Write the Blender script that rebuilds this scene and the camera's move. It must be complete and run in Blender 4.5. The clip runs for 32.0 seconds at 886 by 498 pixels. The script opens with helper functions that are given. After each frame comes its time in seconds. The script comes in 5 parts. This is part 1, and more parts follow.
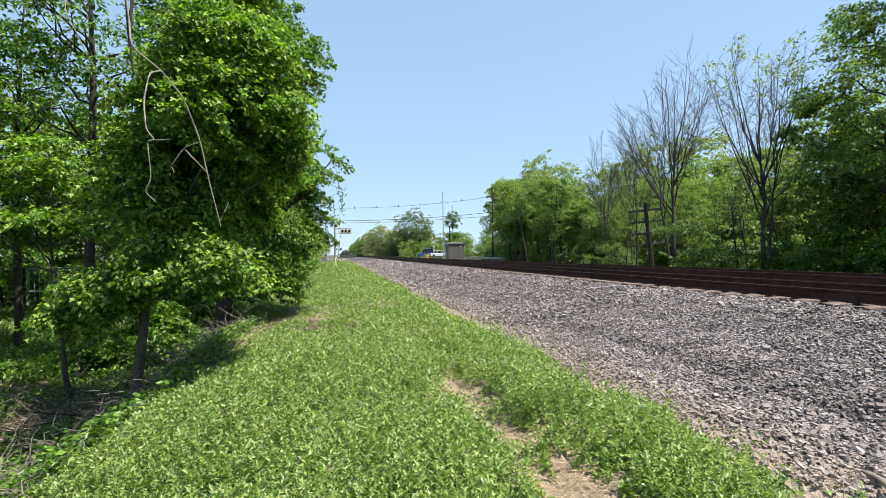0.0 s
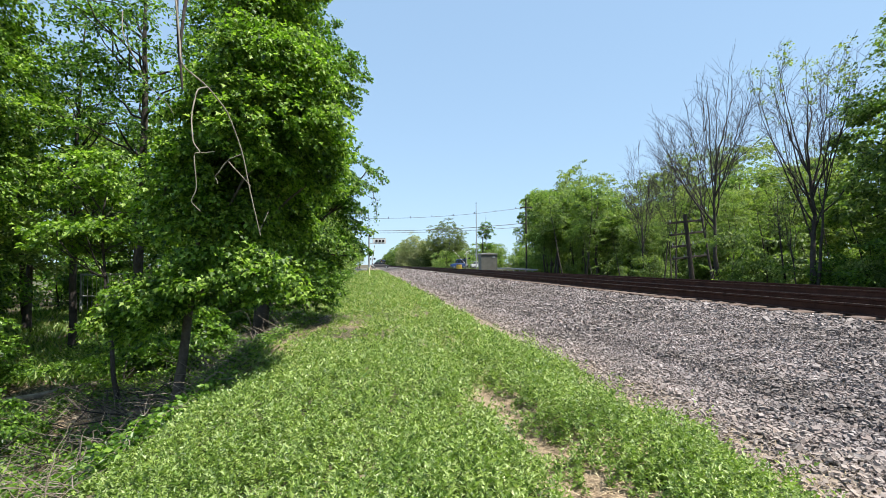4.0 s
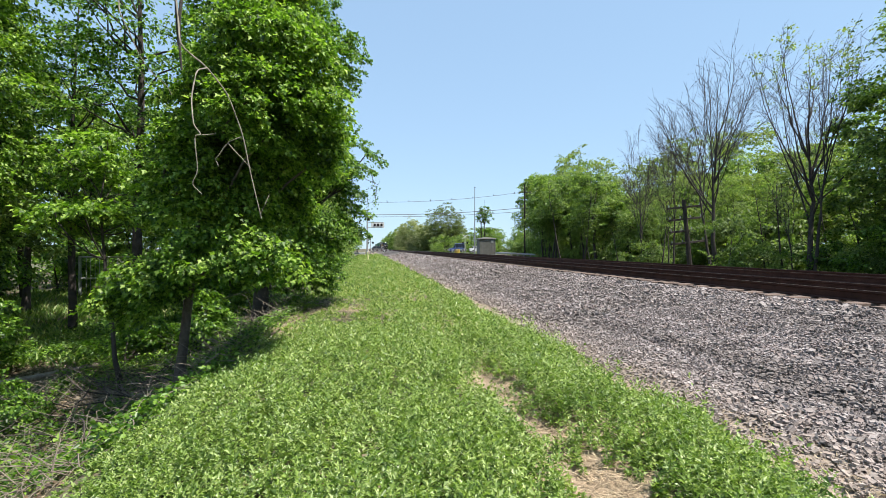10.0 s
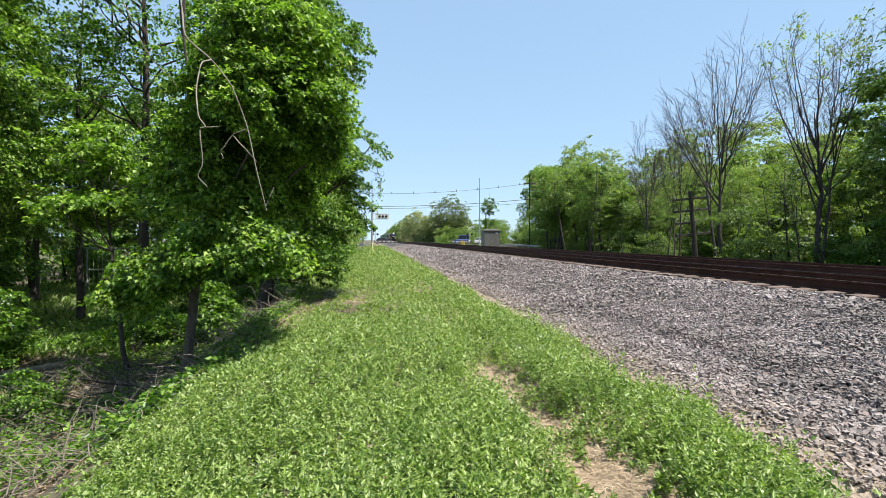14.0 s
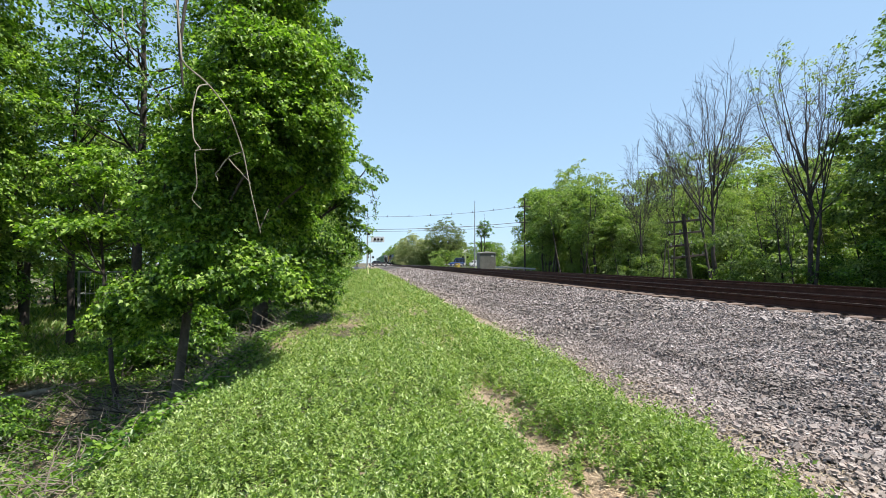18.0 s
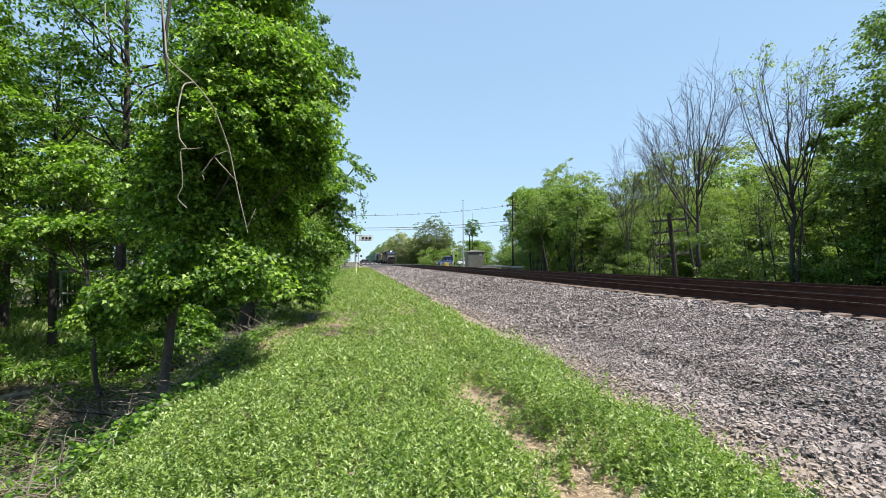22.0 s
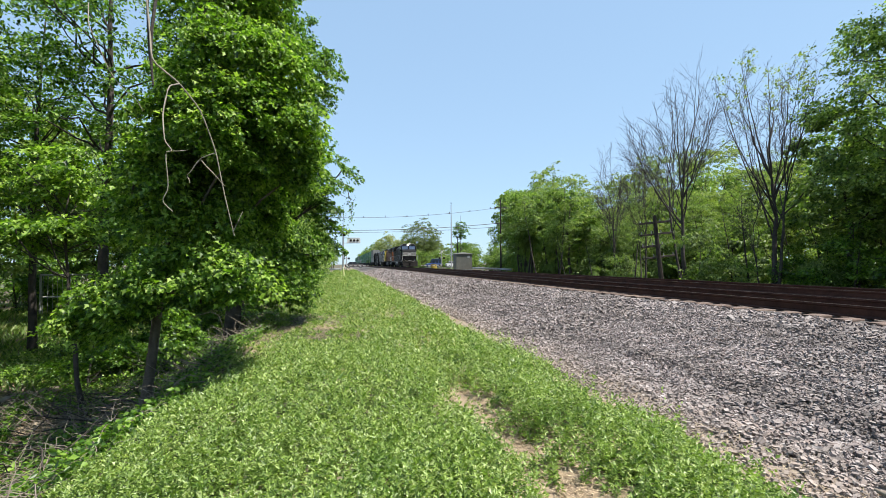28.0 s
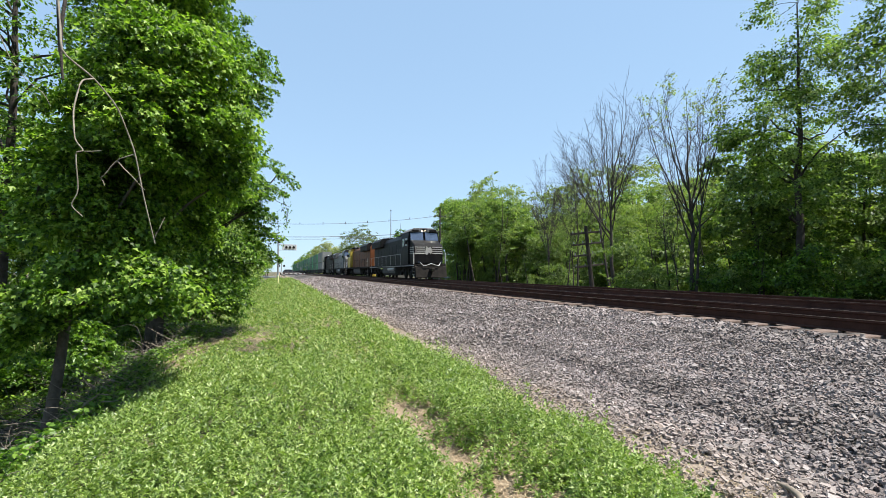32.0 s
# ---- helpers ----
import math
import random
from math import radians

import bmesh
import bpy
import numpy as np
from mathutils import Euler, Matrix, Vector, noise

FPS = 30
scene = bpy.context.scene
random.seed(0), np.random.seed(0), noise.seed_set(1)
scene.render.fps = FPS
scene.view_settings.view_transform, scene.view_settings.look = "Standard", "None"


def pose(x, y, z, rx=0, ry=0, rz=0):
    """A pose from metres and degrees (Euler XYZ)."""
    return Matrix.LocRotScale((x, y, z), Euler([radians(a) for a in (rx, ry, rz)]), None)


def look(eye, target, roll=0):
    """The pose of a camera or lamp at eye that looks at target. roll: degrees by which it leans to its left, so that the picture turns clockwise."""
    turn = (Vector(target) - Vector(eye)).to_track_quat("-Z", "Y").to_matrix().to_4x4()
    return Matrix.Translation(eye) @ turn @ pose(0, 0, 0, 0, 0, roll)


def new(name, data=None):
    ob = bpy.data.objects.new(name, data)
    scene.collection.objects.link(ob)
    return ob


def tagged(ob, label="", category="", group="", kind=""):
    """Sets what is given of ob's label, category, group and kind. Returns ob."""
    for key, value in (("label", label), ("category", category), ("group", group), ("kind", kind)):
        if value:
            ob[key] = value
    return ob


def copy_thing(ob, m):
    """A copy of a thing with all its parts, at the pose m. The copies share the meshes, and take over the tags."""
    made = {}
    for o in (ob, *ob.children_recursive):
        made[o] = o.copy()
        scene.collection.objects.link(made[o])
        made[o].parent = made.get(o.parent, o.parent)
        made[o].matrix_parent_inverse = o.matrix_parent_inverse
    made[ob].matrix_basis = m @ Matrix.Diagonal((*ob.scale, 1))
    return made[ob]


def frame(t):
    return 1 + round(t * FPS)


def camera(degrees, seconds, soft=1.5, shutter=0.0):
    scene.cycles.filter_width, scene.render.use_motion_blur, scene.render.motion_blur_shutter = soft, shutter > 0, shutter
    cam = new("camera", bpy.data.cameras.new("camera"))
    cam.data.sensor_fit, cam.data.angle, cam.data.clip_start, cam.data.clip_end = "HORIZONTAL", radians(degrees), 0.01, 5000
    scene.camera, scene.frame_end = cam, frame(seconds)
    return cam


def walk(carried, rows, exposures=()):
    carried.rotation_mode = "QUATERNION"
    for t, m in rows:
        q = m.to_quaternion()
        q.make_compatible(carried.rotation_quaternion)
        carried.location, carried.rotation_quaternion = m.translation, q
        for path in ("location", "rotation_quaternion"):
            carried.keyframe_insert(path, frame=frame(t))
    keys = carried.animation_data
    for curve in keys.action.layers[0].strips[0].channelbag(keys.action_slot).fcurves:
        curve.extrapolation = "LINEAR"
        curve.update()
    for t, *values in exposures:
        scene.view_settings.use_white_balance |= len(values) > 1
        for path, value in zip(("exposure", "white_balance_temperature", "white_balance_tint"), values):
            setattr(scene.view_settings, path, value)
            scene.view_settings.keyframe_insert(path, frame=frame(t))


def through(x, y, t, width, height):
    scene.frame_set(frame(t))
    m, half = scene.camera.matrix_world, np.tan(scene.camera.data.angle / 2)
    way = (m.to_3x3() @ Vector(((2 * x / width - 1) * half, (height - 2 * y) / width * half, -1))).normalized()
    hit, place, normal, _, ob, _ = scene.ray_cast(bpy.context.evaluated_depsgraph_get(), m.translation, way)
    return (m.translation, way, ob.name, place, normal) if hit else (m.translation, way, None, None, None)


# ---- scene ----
# World: x to the right of the tracks' line, y along the tracks, z = 0 at the top of the rails.
cam = camera(85.54, 32.0, soft=0.6)
PATH = [
    (0, 0.030, 0.032, 0.693, 90.520, 0.849, -12.772),
    (0.5, 0.018, 0.025, 0.695, 90.988, 0.740, -11.288),
    (1, 0.028, 0.027, 0.694, 91.385, 0.663, -9.861),
    (1.5, 0.039, 0.027, 0.692, 91.762, 0.498, -8.723),
    (2, 0.036, 0.021, 0.691, 91.817, 0.440, -8.004),
    (2.5, 0.025, 0.015, 0.695, 91.844, 0.310, -7.663),
    (3, 0.038, 0.027, 0.694, 92.053, 0.311, -8.109),
    (3.5, 0.029, 0.015, 0.693, 92.106, 0.285, -8.562),
    (5.5, 0.050, 0.016, 0.675, 90.245, 0.096, -9.324),
    (6, 0.060, 0.023, 0.674, 90.297, 0.067, -9.454),
    (6.5, 0.046, 0.007, 0.684, 90.522, 0.040, -9.502),
    (7, 0.040, 0.011, 0.687, 90.470, 0.017, -9.660),
    (7.5, 0.035, 0.007, 0.683, 90.350, -0.002, -9.651),
    (8, 0.025, 0.013, 0.682, 90.166, 0.005, -9.549),
    (8.5, 0.016, 0.006, 0.680, 89.954, -0.011, -9.451),
    (9, 0.017, 0.013, 0.681, 89.894, -0.023, -9.352),
    (9.5, 0.014, 0.011, 0.682, 89.918, -0.026, -9.206),
    (10, 0.003, 0.002, 0.686, 89.938, -0.043, -9.067),
    (10.5, 0.007, 0.003, 0.687, 89.905, -0.057, -8.789),
    (11, 0.003, 0.009, 0.689, 89.984, -0.072, -8.583),
    (11.5, -0.001, 0.006, 0.687, 90.066, -0.104, -8.376),
    (12, -0.004, -0.002, 0.691, 90.154, -0.074, -8.289),
    (12.5, -0.005, 0.004, 0.690, 90.220, -0.062, -8.349),
    (13, -0.001, 0.000, 0.690, 90.013, -0.047, -8.483),
    (13.5, 0.001, 0.005, 0.689, 89.788, -0.060, -8.469),
    (14, 0.003, 0.000, 0.693, 88.926, -0.081, -8.512),
    (14.5, 0.007, 0.005, 0.687, 88.962, -0.091, -8.811),
    (16.5, 0.013, 0.012, 0.690, 90.781, 0.013, -8.975),
    (17, 0.011, 0.008, 0.689, 91.102, 0.001, -9.049),
    (17.5, 0.010, 0.009, 0.689, 91.398, 0.015, -9.071),
    (18, 0.012, 0.012, 0.686, 91.658, 0.050, -9.050),
    (18.5, 0.008, 0.007, 0.690, 91.844, 0.065, -8.994),
    (19, 0.010, 0.011, 0.694, 92.014, 0.063, -8.986),
    (19.5, 0.010, 0.009, 0.692, 92.233, 0.074, -9.004),
    (20, 0.007, 0.009, 0.692, 92.425, 0.082, -9.069),
    (20.5, 0.006, 0.006, 0.692, 91.957, 0.083, -9.283),
    (21, 0.012, 0.011, 0.694, 91.782, 0.103, -9.565),
    (21.5, 0.008, 0.009, 0.695, 91.677, 0.109, -9.960),
    (22, 0.009, 0.002, 0.693, 91.490, 0.165, -10.435),
    (22.5, 0.013, 0.006, 0.691, 91.266, 0.171, -10.902),
    (23, 0.017, 0.010, 0.694, 91.359, 0.197, -11.080),
    (23.5, 0.009, 0.002, 0.699, 91.466, 0.190, -11.182),
    (24, 0.011, 0.006, 0.699, 91.581, 0.243, -11.332),
    (24.5, 0.008, 0.004, 0.701, 91.667, 0.241, -11.489),
    (25, 0.008, 0.002, 0.702, 91.663, 0.230, -11.540),
    (25.5, 0.007, 0.004, 0.700, 91.665, 0.219, -11.589),
    (27.5, 0.007, 0.000, 0.701, 91.770, 0.237, -11.480),
    (28, 0.005, -0.004, 0.701, 91.757, 0.246, -11.856),
    (28.5, 0.002, -0.007, 0.701, 91.419, 0.305, -12.447),
    (29, 0.005, 0.004, 0.703, 90.710, 0.254, -13.373),
    (29.5, 0.024, 0.016, 0.699, 90.996, 0.259, -14.326),
    (30, 0.018, -0.000, 0.708, 91.410, 0.219, -15.246),
    (30.5, 0.020, 0.005, 0.719, 91.803, 0.252, -16.122),
    (31, 0.021, 0.002, 0.719, 92.190, 0.171, -16.950),
    (31.5, 0.028, 0.013, 0.716, 92.588, 0.129, -17.828),
    (32, 0.028, 0.007, 0.721, 92.664, 0.146, -19.070),
]
walk(cam, [(t, pose(x, y, z, rx, ry, rz)) for t, x, y, z, rx, ry, rz in PATH],
     exposures=[(0.0, 1.0), (32.0, 1.0)])

# ---- light ----
SUN_ELEVATION, SUN_WAY = 65.0, (0.83, -0.56)
world = bpy.data.worlds.new("sky")
scene.world = world
world.use_nodes = True
wn = world.node_tree.nodes
sky = wn.new("ShaderNodeTexSky")
sky.sky_type, sky.sun_disc = "NISHITA", False
sky.sun_elevation = radians(SUN_ELEVATION)
sky.sun_rotation = math.atan2(SUN_WAY[0], SUN_WAY[1])
sky.air_density, sky.dust_density, sky.ozone_density = 1.0, 0.1, 1.5
wn["Background"].inputs["Strength"].default_value = 0.118
hazy = wn.new("ShaderNodeGamma")
hazy.inputs["Gamma"].default_value = 0.31
even = wn.new("ShaderNodeMix")
even.data_type, even.blend_type = "RGBA", "MULTIPLY"
even.inputs[0].default_value, even.inputs[7].default_value = 1.0, (1.56, 2.06, 2.57, 1)
world.node_tree.links.new(sky.outputs[0], hazy.inputs["Color"])
world.node_tree.links.new(hazy.outputs[0], even.inputs[6])
world.node_tree.links.new(even.outputs[2], wn["Background"].inputs["Color"])
sun_data = bpy.data.lights.new("sun", "SUN")
sun_data.energy, sun_data.angle, sun_data.color = 5.0, radians(0.53), (1.0, 0.95, 0.87)
sun = new("sun", sun_data)
ce = math.cos(radians(SUN_ELEVATION))
sun.matrix_world = look((SUN_WAY[0] * ce * 90, SUN_WAY[1] * ce * 90, math.sin(radians(SUN_ELEVATION)) * 90), (0, 0, 0))


# ---- materials ----
def nodes_of(name):
    m = bpy.data.materials.new(name)
    m.use_nodes = True
    return m, m.node_tree.nodes, m.node_tree.links, m.node_tree.nodes["Principled BSDF"]


def ramp(n, l, fac, stops):
    r = n.new("ShaderNodeValToRGB")
    e = r.color_ramp.elements
    while len(e) < len(stops):
        e.new(0.5)
    for k, (p, c) in zip(e, stops):
        k.position, k.color = p, (*c, 1)
    l.new(fac, r.inputs[0])
    return r.outputs[0]


def noise_tex(n, l, scale, detail=4.0, rough=0.6, at=None):
    t = n.new("ShaderNodeTexNoise")
    t.inputs["Scale"].default_value, t.inputs["Detail"].default_value, t.inputs["Roughness"].default_value = scale, detail, rough
    if at is not None:
        l.new(at, t.inputs["Vector"])
    return t.outputs["Fac"]


def mix_col(n, l, fac, a, b, mode="MIX"):
    m = n.new("ShaderNodeMix")
    m.data_type, m.blend_type = "RGBA", mode
    for s, v in ((0, fac), (6, a), (7, b)):
        if isinstance(v, (int, float)):
            m.inputs[s].default_value = v
        elif isinstance(v, tuple):
            m.inputs[s].default_value = (*v, 1)
        else:
            l.new(v, m.inputs[s])
    return m.outputs[2]


def bump_to(n, l, bsdf, height, strength, dist):
    b = n.new("ShaderNodeBump")
    b.inputs["Strength"].default_value, b.inputs["Distance"].default_value = strength, dist
    l.new(height, b.inputs["Height"])
    l.new(b.outputs[0], bsdf.inputs["Normal"])


def surface(name, dark, light, scale=6.0, rough=0.6, metal=0.0, bump=0.15, dist=0.01, fine=60.0, stain=None, coords="Object", gloss=0.5):
    """A worn surface: two colours mixed by coarse and fine noise, with relief."""
    m, n, l, b = nodes_of(name)
    tc = n.new("ShaderNodeTexCoord").outputs[coords]
    big = noise_tex(n, l, scale, 6, 0.62, tc)
    small = noise_tex(n, l, fine, 3, 0.6, tc)
    col = ramp(n, l, big, [(0.3, dark), (0.7, light)])
    grey = ramp(n, l, small, [(0.25, (0.62, 0.62, 0.62)), (0.75, (1.1, 1.1, 1.1))])
    col = mix_col(n, l, 0.8, col, grey, "MULTIPLY")
    if stain:
        s = noise_tex(n, l, scale * 0.35, 8, 0.7, tc)
        f = ramp(n, l, s, [(0.5, (0, 0, 0)), (0.68, (0.8, 0.8, 0.8))])
        col = mix_col(n, l, f, col, stain)
    l.new(col, b.inputs["Base Color"])
    b.inputs["Roughness"].default_value, b.inputs["Metallic"].default_value = rough, metal
    b.inputs["Specular IOR Level"].default_value = gloss
    if bump:
        bump_to(n, l, b, small, bump, dist)
    return m


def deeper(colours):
    """Swatch colours scaled to 0.86 against the raised exposure, which deepens shaded parts."""
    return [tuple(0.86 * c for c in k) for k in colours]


def leaf_mat(name, colours, through=0.35, rough=0.5, patches=0.9):
    """Leaves: every leaf its own tint, with light coming through them."""
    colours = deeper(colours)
    m, n, l, b = nodes_of(name)
    geo = n.new("ShaderNodeNewGeometry")
    tint = ramp(n, l, geo.outputs["Random Per Island"], [(i / (len(colours) - 1), c) for i, c in enumerate(colours)])
    tc = n.new("ShaderNodeTexCoord").outputs["Object"]
    patch = ramp(n, l, noise_tex(n, l, patches, 3, 0.6, tc), [(0.3, (0.72, 0.78, 0.7)), (0.7, (1.2, 1.12, 1.05))])
    tint = mix_col(n, l, 1.0, tint, patch, "MULTIPLY")
    l.new(tint, b.inputs["Base Color"])
    b.inputs["Roughness"].default_value = rough
    b.inputs["Specular IOR Level"].default_value = 0.45
    t = n.new("ShaderNodeBsdfTranslucent")
    warm = mix_col(n, l, 1.0, tint, (1.18, 1.4, 0.5), "MULTIPLY")
    l.new(warm, t.inputs["Color"])
    mx = n.new("ShaderNodeMixShader")
    mx.inputs[0].default_value = through
    l.new(b.outputs[0], mx.inputs[1])
    l.new(t.outputs[0], mx.inputs[2])
    l.new(mx.outputs[0], n["Material Output"].inputs["Surface"])
    return m


def stone_mat(name, colours, by_object=False):
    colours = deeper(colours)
    m, n, l, b = nodes_of(name)
    pick = n.new("ShaderNodeObjectInfo").outputs["Random"] if by_object else n.new("ShaderNodeNewGeometry").outputs["Random Per Island"]
    col = ramp(n, l, pick, [(i / (len(colours) - 1), c) for i, c in enumerate(colours)])
    tc = n.new("ShaderNodeTexCoord").outputs["Object"]
    small = noise_tex(n, l, 70, 4, 0.65, tc)
    col = mix_col(n, l, 0.8, col, ramp(n, l, small, [(0.25, (0.6, 0.6, 0.6)), (0.75, (1.15, 1.13, 1.1))]), "MULTIPLY")
    pos = n.new("ShaderNodeNewGeometry").outputs["Position"]
    sep = n.new("ShaderNodeSeparateXYZ")
    l.new(pos, sep.inputs[0])
    foot = n.new("ShaderNodeMapRange")
    foot.inputs["From Min"].default_value, foot.inputs["From Max"].default_value = 3.9, 3.0
    foot.inputs["To Max"].default_value = 0.75
    l.new(sep.outputs[0], foot.inputs["Value"])
    dust = n.new("ShaderNodeMath")
    dust.operation = "MULTIPLY"
    l.new(foot.outputs[0], dust.inputs[0])
    l.new(ramp(n, l, noise_tex(n, l, 1.6, 5, 0.65, pos), [(0.3, (0.25, 0.25, 0.25)), (0.6, (1, 1, 1))]), dust.inputs[1])
    col = mix_col(n, l, dust.outputs[0], col, (0.33, 0.265, 0.215))
    drawn = n.new("ShaderNodeVectorMath")
    drawn.operation = "MULTIPLY"
    drawn.inputs[1].default_value = (1.0, 0.22, 1.0)
    l.new(pos, drawn.inputs[0])
    silt = ramp(n, l, noise_tex(n, l, 1.3, 4, 0.6, drawn.outputs[0]), [(0.46, (0, 0, 0)), (0.62, (0.6, 0.6, 0.6))])
    col = mix_col(n, l, silt, col, (0.115, 0.095, 0.085))
    l.new(col, b.inputs["Base Color"])
    b.inputs["Roughness"].default_value = 0.85
    bump_to(n, l, b, small, 0.4, 0.01)
    return m


def ground_mat():
    """Soil, straw, moss and litter by noise; more grass on the strip beside the track."""
    m, n, l, b = nodes_of("ground_soil")
    pos = n.new("ShaderNodeNewGeometry").outputs["Position"]
    big = noise_tex(n, l, 0.55, 6, 0.65, pos)
    mid = noise_tex(n, l, 5.0, 6, 0.7, pos)
    fine = noise_tex(n, l, 60.0, 4, 0.7, pos)
    soil = ramp(n, l, mid, [(0.3, (0.022, 0.015, 0.009)), (0.5, (0.07, 0.047, 0.028)), (0.72, (0.19, 0.137, 0.085))])
    straw = ramp(n, l, fine, [(0.3, (0.16, 0.118, 0.077)), (0.7, (0.34, 0.255, 0.172))])
    green = ramp(n, l, fine, [(0.3, (0.0261, 0.0522, 0.013)), (0.7, (0.0957, 0.157, 0.0348))])
    sep = n.new("ShaderNodeSeparateXYZ")
    l.new(pos, sep.inputs[0])
    strip = n.new("ShaderNodeMapRange")
    strip.inputs["From Min"].default_value, strip.inputs["From Max"].default_value = -3.4, -1.8
    l.new(sep.outputs[0], strip.inputs["Value"])
    far_side = n.new("ShaderNodeMapRange")
    far_side.inputs["From Min"].default_value, far_side.inputs["From Max"].default_value = 18.0, 16.0
    l.new(sep.outputs[0], far_side.inputs["Value"])
    open_ground = n.new("ShaderNodeMath")
    open_ground.operation = "MULTIPLY"
    l.new(strip.outputs[0], open_ground.inputs[0])
    l.new(far_side.outputs[0], open_ground.inputs[1])
    off = n.new("ShaderNodeMath")
    off.operation = "SUBTRACT"
    off.inputs[1].default_value = 1.4
    l.new(sep.outputs[0], off.inputs[0])
    away = n.new("ShaderNodeMath")
    away.operation = "ABSOLUTE"
    l.new(off.outputs[0], away.inputs[0])
    worn = n.new("ShaderNodeMapRange")
    worn.inputs["From Min"].default_value, worn.inputs["From Max"].default_value = 0.55, 0.3
    l.new(away.outputs[0], worn.inputs["Value"])
    bare = n.new("ShaderNodeMath")
    bare.operation = "MAXIMUM"
    l.new(worn.outputs[0], bare.inputs[0])
    l.new(ramp(n, l, big, [(0.48, (0, 0, 0)), (0.62, (0.9, 0.9, 0.9))]), bare.inputs[1])
    shaded_soil = ramp(n, l, fine, [(0.3, (0.018, 0.022, 0.008)), (0.7, (0.06, 0.062, 0.022))])
    lane = mix_col(n, l, bare.outputs[0], shaded_soil, straw)
    wood = mix_col(n, l, ramp(n, l, big, [(0.48, (0, 0, 0)), (0.62, (0.85, 0.85, 0.85))]), soil, green)
    l.new(mix_col(n, l, open_ground.outputs[0], wood, lane), b.inputs["Base Color"])
    b.inputs["Roughness"].default_value = 0.95
    bump_to(n, l, b, fine, 0.3, 0.015)
    return m


GROUND = ground_mat()
BALLAST = surface("ballast_gravel", (0.035, 0.031, 0.029), (0.12, 0.107, 0.10), 9.0, 0.9, 0, 0.9, 0.05, 26.0, stain=(0.148, 0.109, 0.0827))
STONE_TINTS = [(0.09, 0.079, 0.077), (0.175, 0.152, 0.148), (0.25, 0.215, 0.21), (0.245, 0.19, 0.172), (0.30, 0.26, 0.253), (0.33, 0.29, 0.28), (0.44, 0.395, 0.38)]
STONE = stone_mat("crushed_stone", STONE_TINTS)
STONE_OWN = stone_mat("crushed_stone_single", STONE_TINTS, True)
bed_nodes, bed_links = BALLAST.node_tree.nodes, BALLAST.node_tree.links
bed_colour = bed_nodes["Principled BSDF"].inputs["Base Color"]
bed_sep = bed_nodes.new("ShaderNodeSeparateXYZ")
bed_links.new(bed_nodes.new("ShaderNodeNewGeometry").outputs["Position"], bed_sep.inputs[0])
bed_foot = bed_nodes.new("ShaderNodeMapRange")
bed_foot.inputs["From Min"].default_value, bed_foot.inputs["From Max"].default_value = 3.9, 2.9
bed_links.new(bed_sep.outputs[0], bed_foot.inputs["Value"])
bed_links.new(mix_col(bed_nodes, bed_links, bed_foot.outputs[0], bed_colour.links[0].from_socket, (0.31, 0.245, 0.19)), bed_colour)
RAIL = surface("rusty_rail", (0.034, 0.015, 0.011), (0.085, 0.038, 0.027), 3.0, 0.8, 0.0, 0.2, 0.004, 50.0, gloss=0.2)
RAIL_TOP = surface("worn_rail_head", (0.03, 0.022, 0.018), (0.06, 0.048, 0.042), 2.0, 0.7, 0.2, 0.03, 0.002, 30.0, gloss=0.1)
TIE = surface("weathered_tie", (0.06, 0.038, 0.030), (0.19, 0.135, 0.108), 4.0, 0.9, 0, 0.5, 0.01, 40.0)
ASPHALT = surface("road_asphalt", (0.045, 0.045, 0.046), (0.085, 0.083, 0.08), 2.0, 0.9, 0, 0.3, 0.01, 60.0)
BARK = surface("grey_brown_bark", (0.04, 0.032, 0.025), (0.13, 0.105, 0.085), 5.0, 0.95, 0, 0.8, 0.02, 28.0)
BARK_DARK = surface("dark_bark", (0.025, 0.02, 0.016), (0.075, 0.06, 0.05), 5.0, 0.95, 0, 0.8, 0.02, 28.0)
BARK_BARE = surface("dark_bare_stems", (0.025, 0.021, 0.018), (0.075, 0.063, 0.055), 5.0, 0.95, 0, 0.6, 0.02, 28.0)
TWIG = surface("dry_twigs", (0.12, 0.095, 0.072), (0.30, 0.25, 0.195), 8.0, 0.9, 0, 0.3, 0.005, 60.0)
VINE = surface("bare_vine", (0.15, 0.125, 0.095), (0.32, 0.28, 0.22), 8.0, 0.9, 0, 0.3, 0.005, 60.0)
LEAF_MAPLE = leaf_mat("maple_leaves", [(0.03, 0.07, 0.010), (0.10, 0.20, 0.020), (0.21, 0.35, 0.038), (0.43, 0.57, 0.14)], 0.46)
LEAF_IVY = leaf_mat("glossy_tree_leaves", [(0.02, 0.052, 0.009), (0.065, 0.15, 0.017), (0.14, 0.265, 0.030), (0.28, 0.43, 0.075)], 0.42, 0.4)
LEAF_WOOD = leaf_mat("woodland_leaves", [(0.05, 0.09, 0.025), (0.13, 0.205, 0.055), (0.23, 0.33, 0.095), (0.38, 0.48, 0.18)], 0.52)
LEAF_OLIVE = leaf_mat("young_olive_leaves", [(0.11, 0.15, 0.045), (0.21, 0.27, 0.09), (0.35, 0.41, 0.18)], 0.58)
LEAF_OLIVE_DARK = leaf_mat("dull_green_leaves", [(0.075, 0.10, 0.033), (0.14, 0.18, 0.055), (0.21, 0.26, 0.085)], 0.4)
LEAF_SPRING = leaf_mat("spring_leaves", [(0.08, 0.13, 0.04), (0.175, 0.25, 0.085), (0.31, 0.39, 0.15)], 0.55)
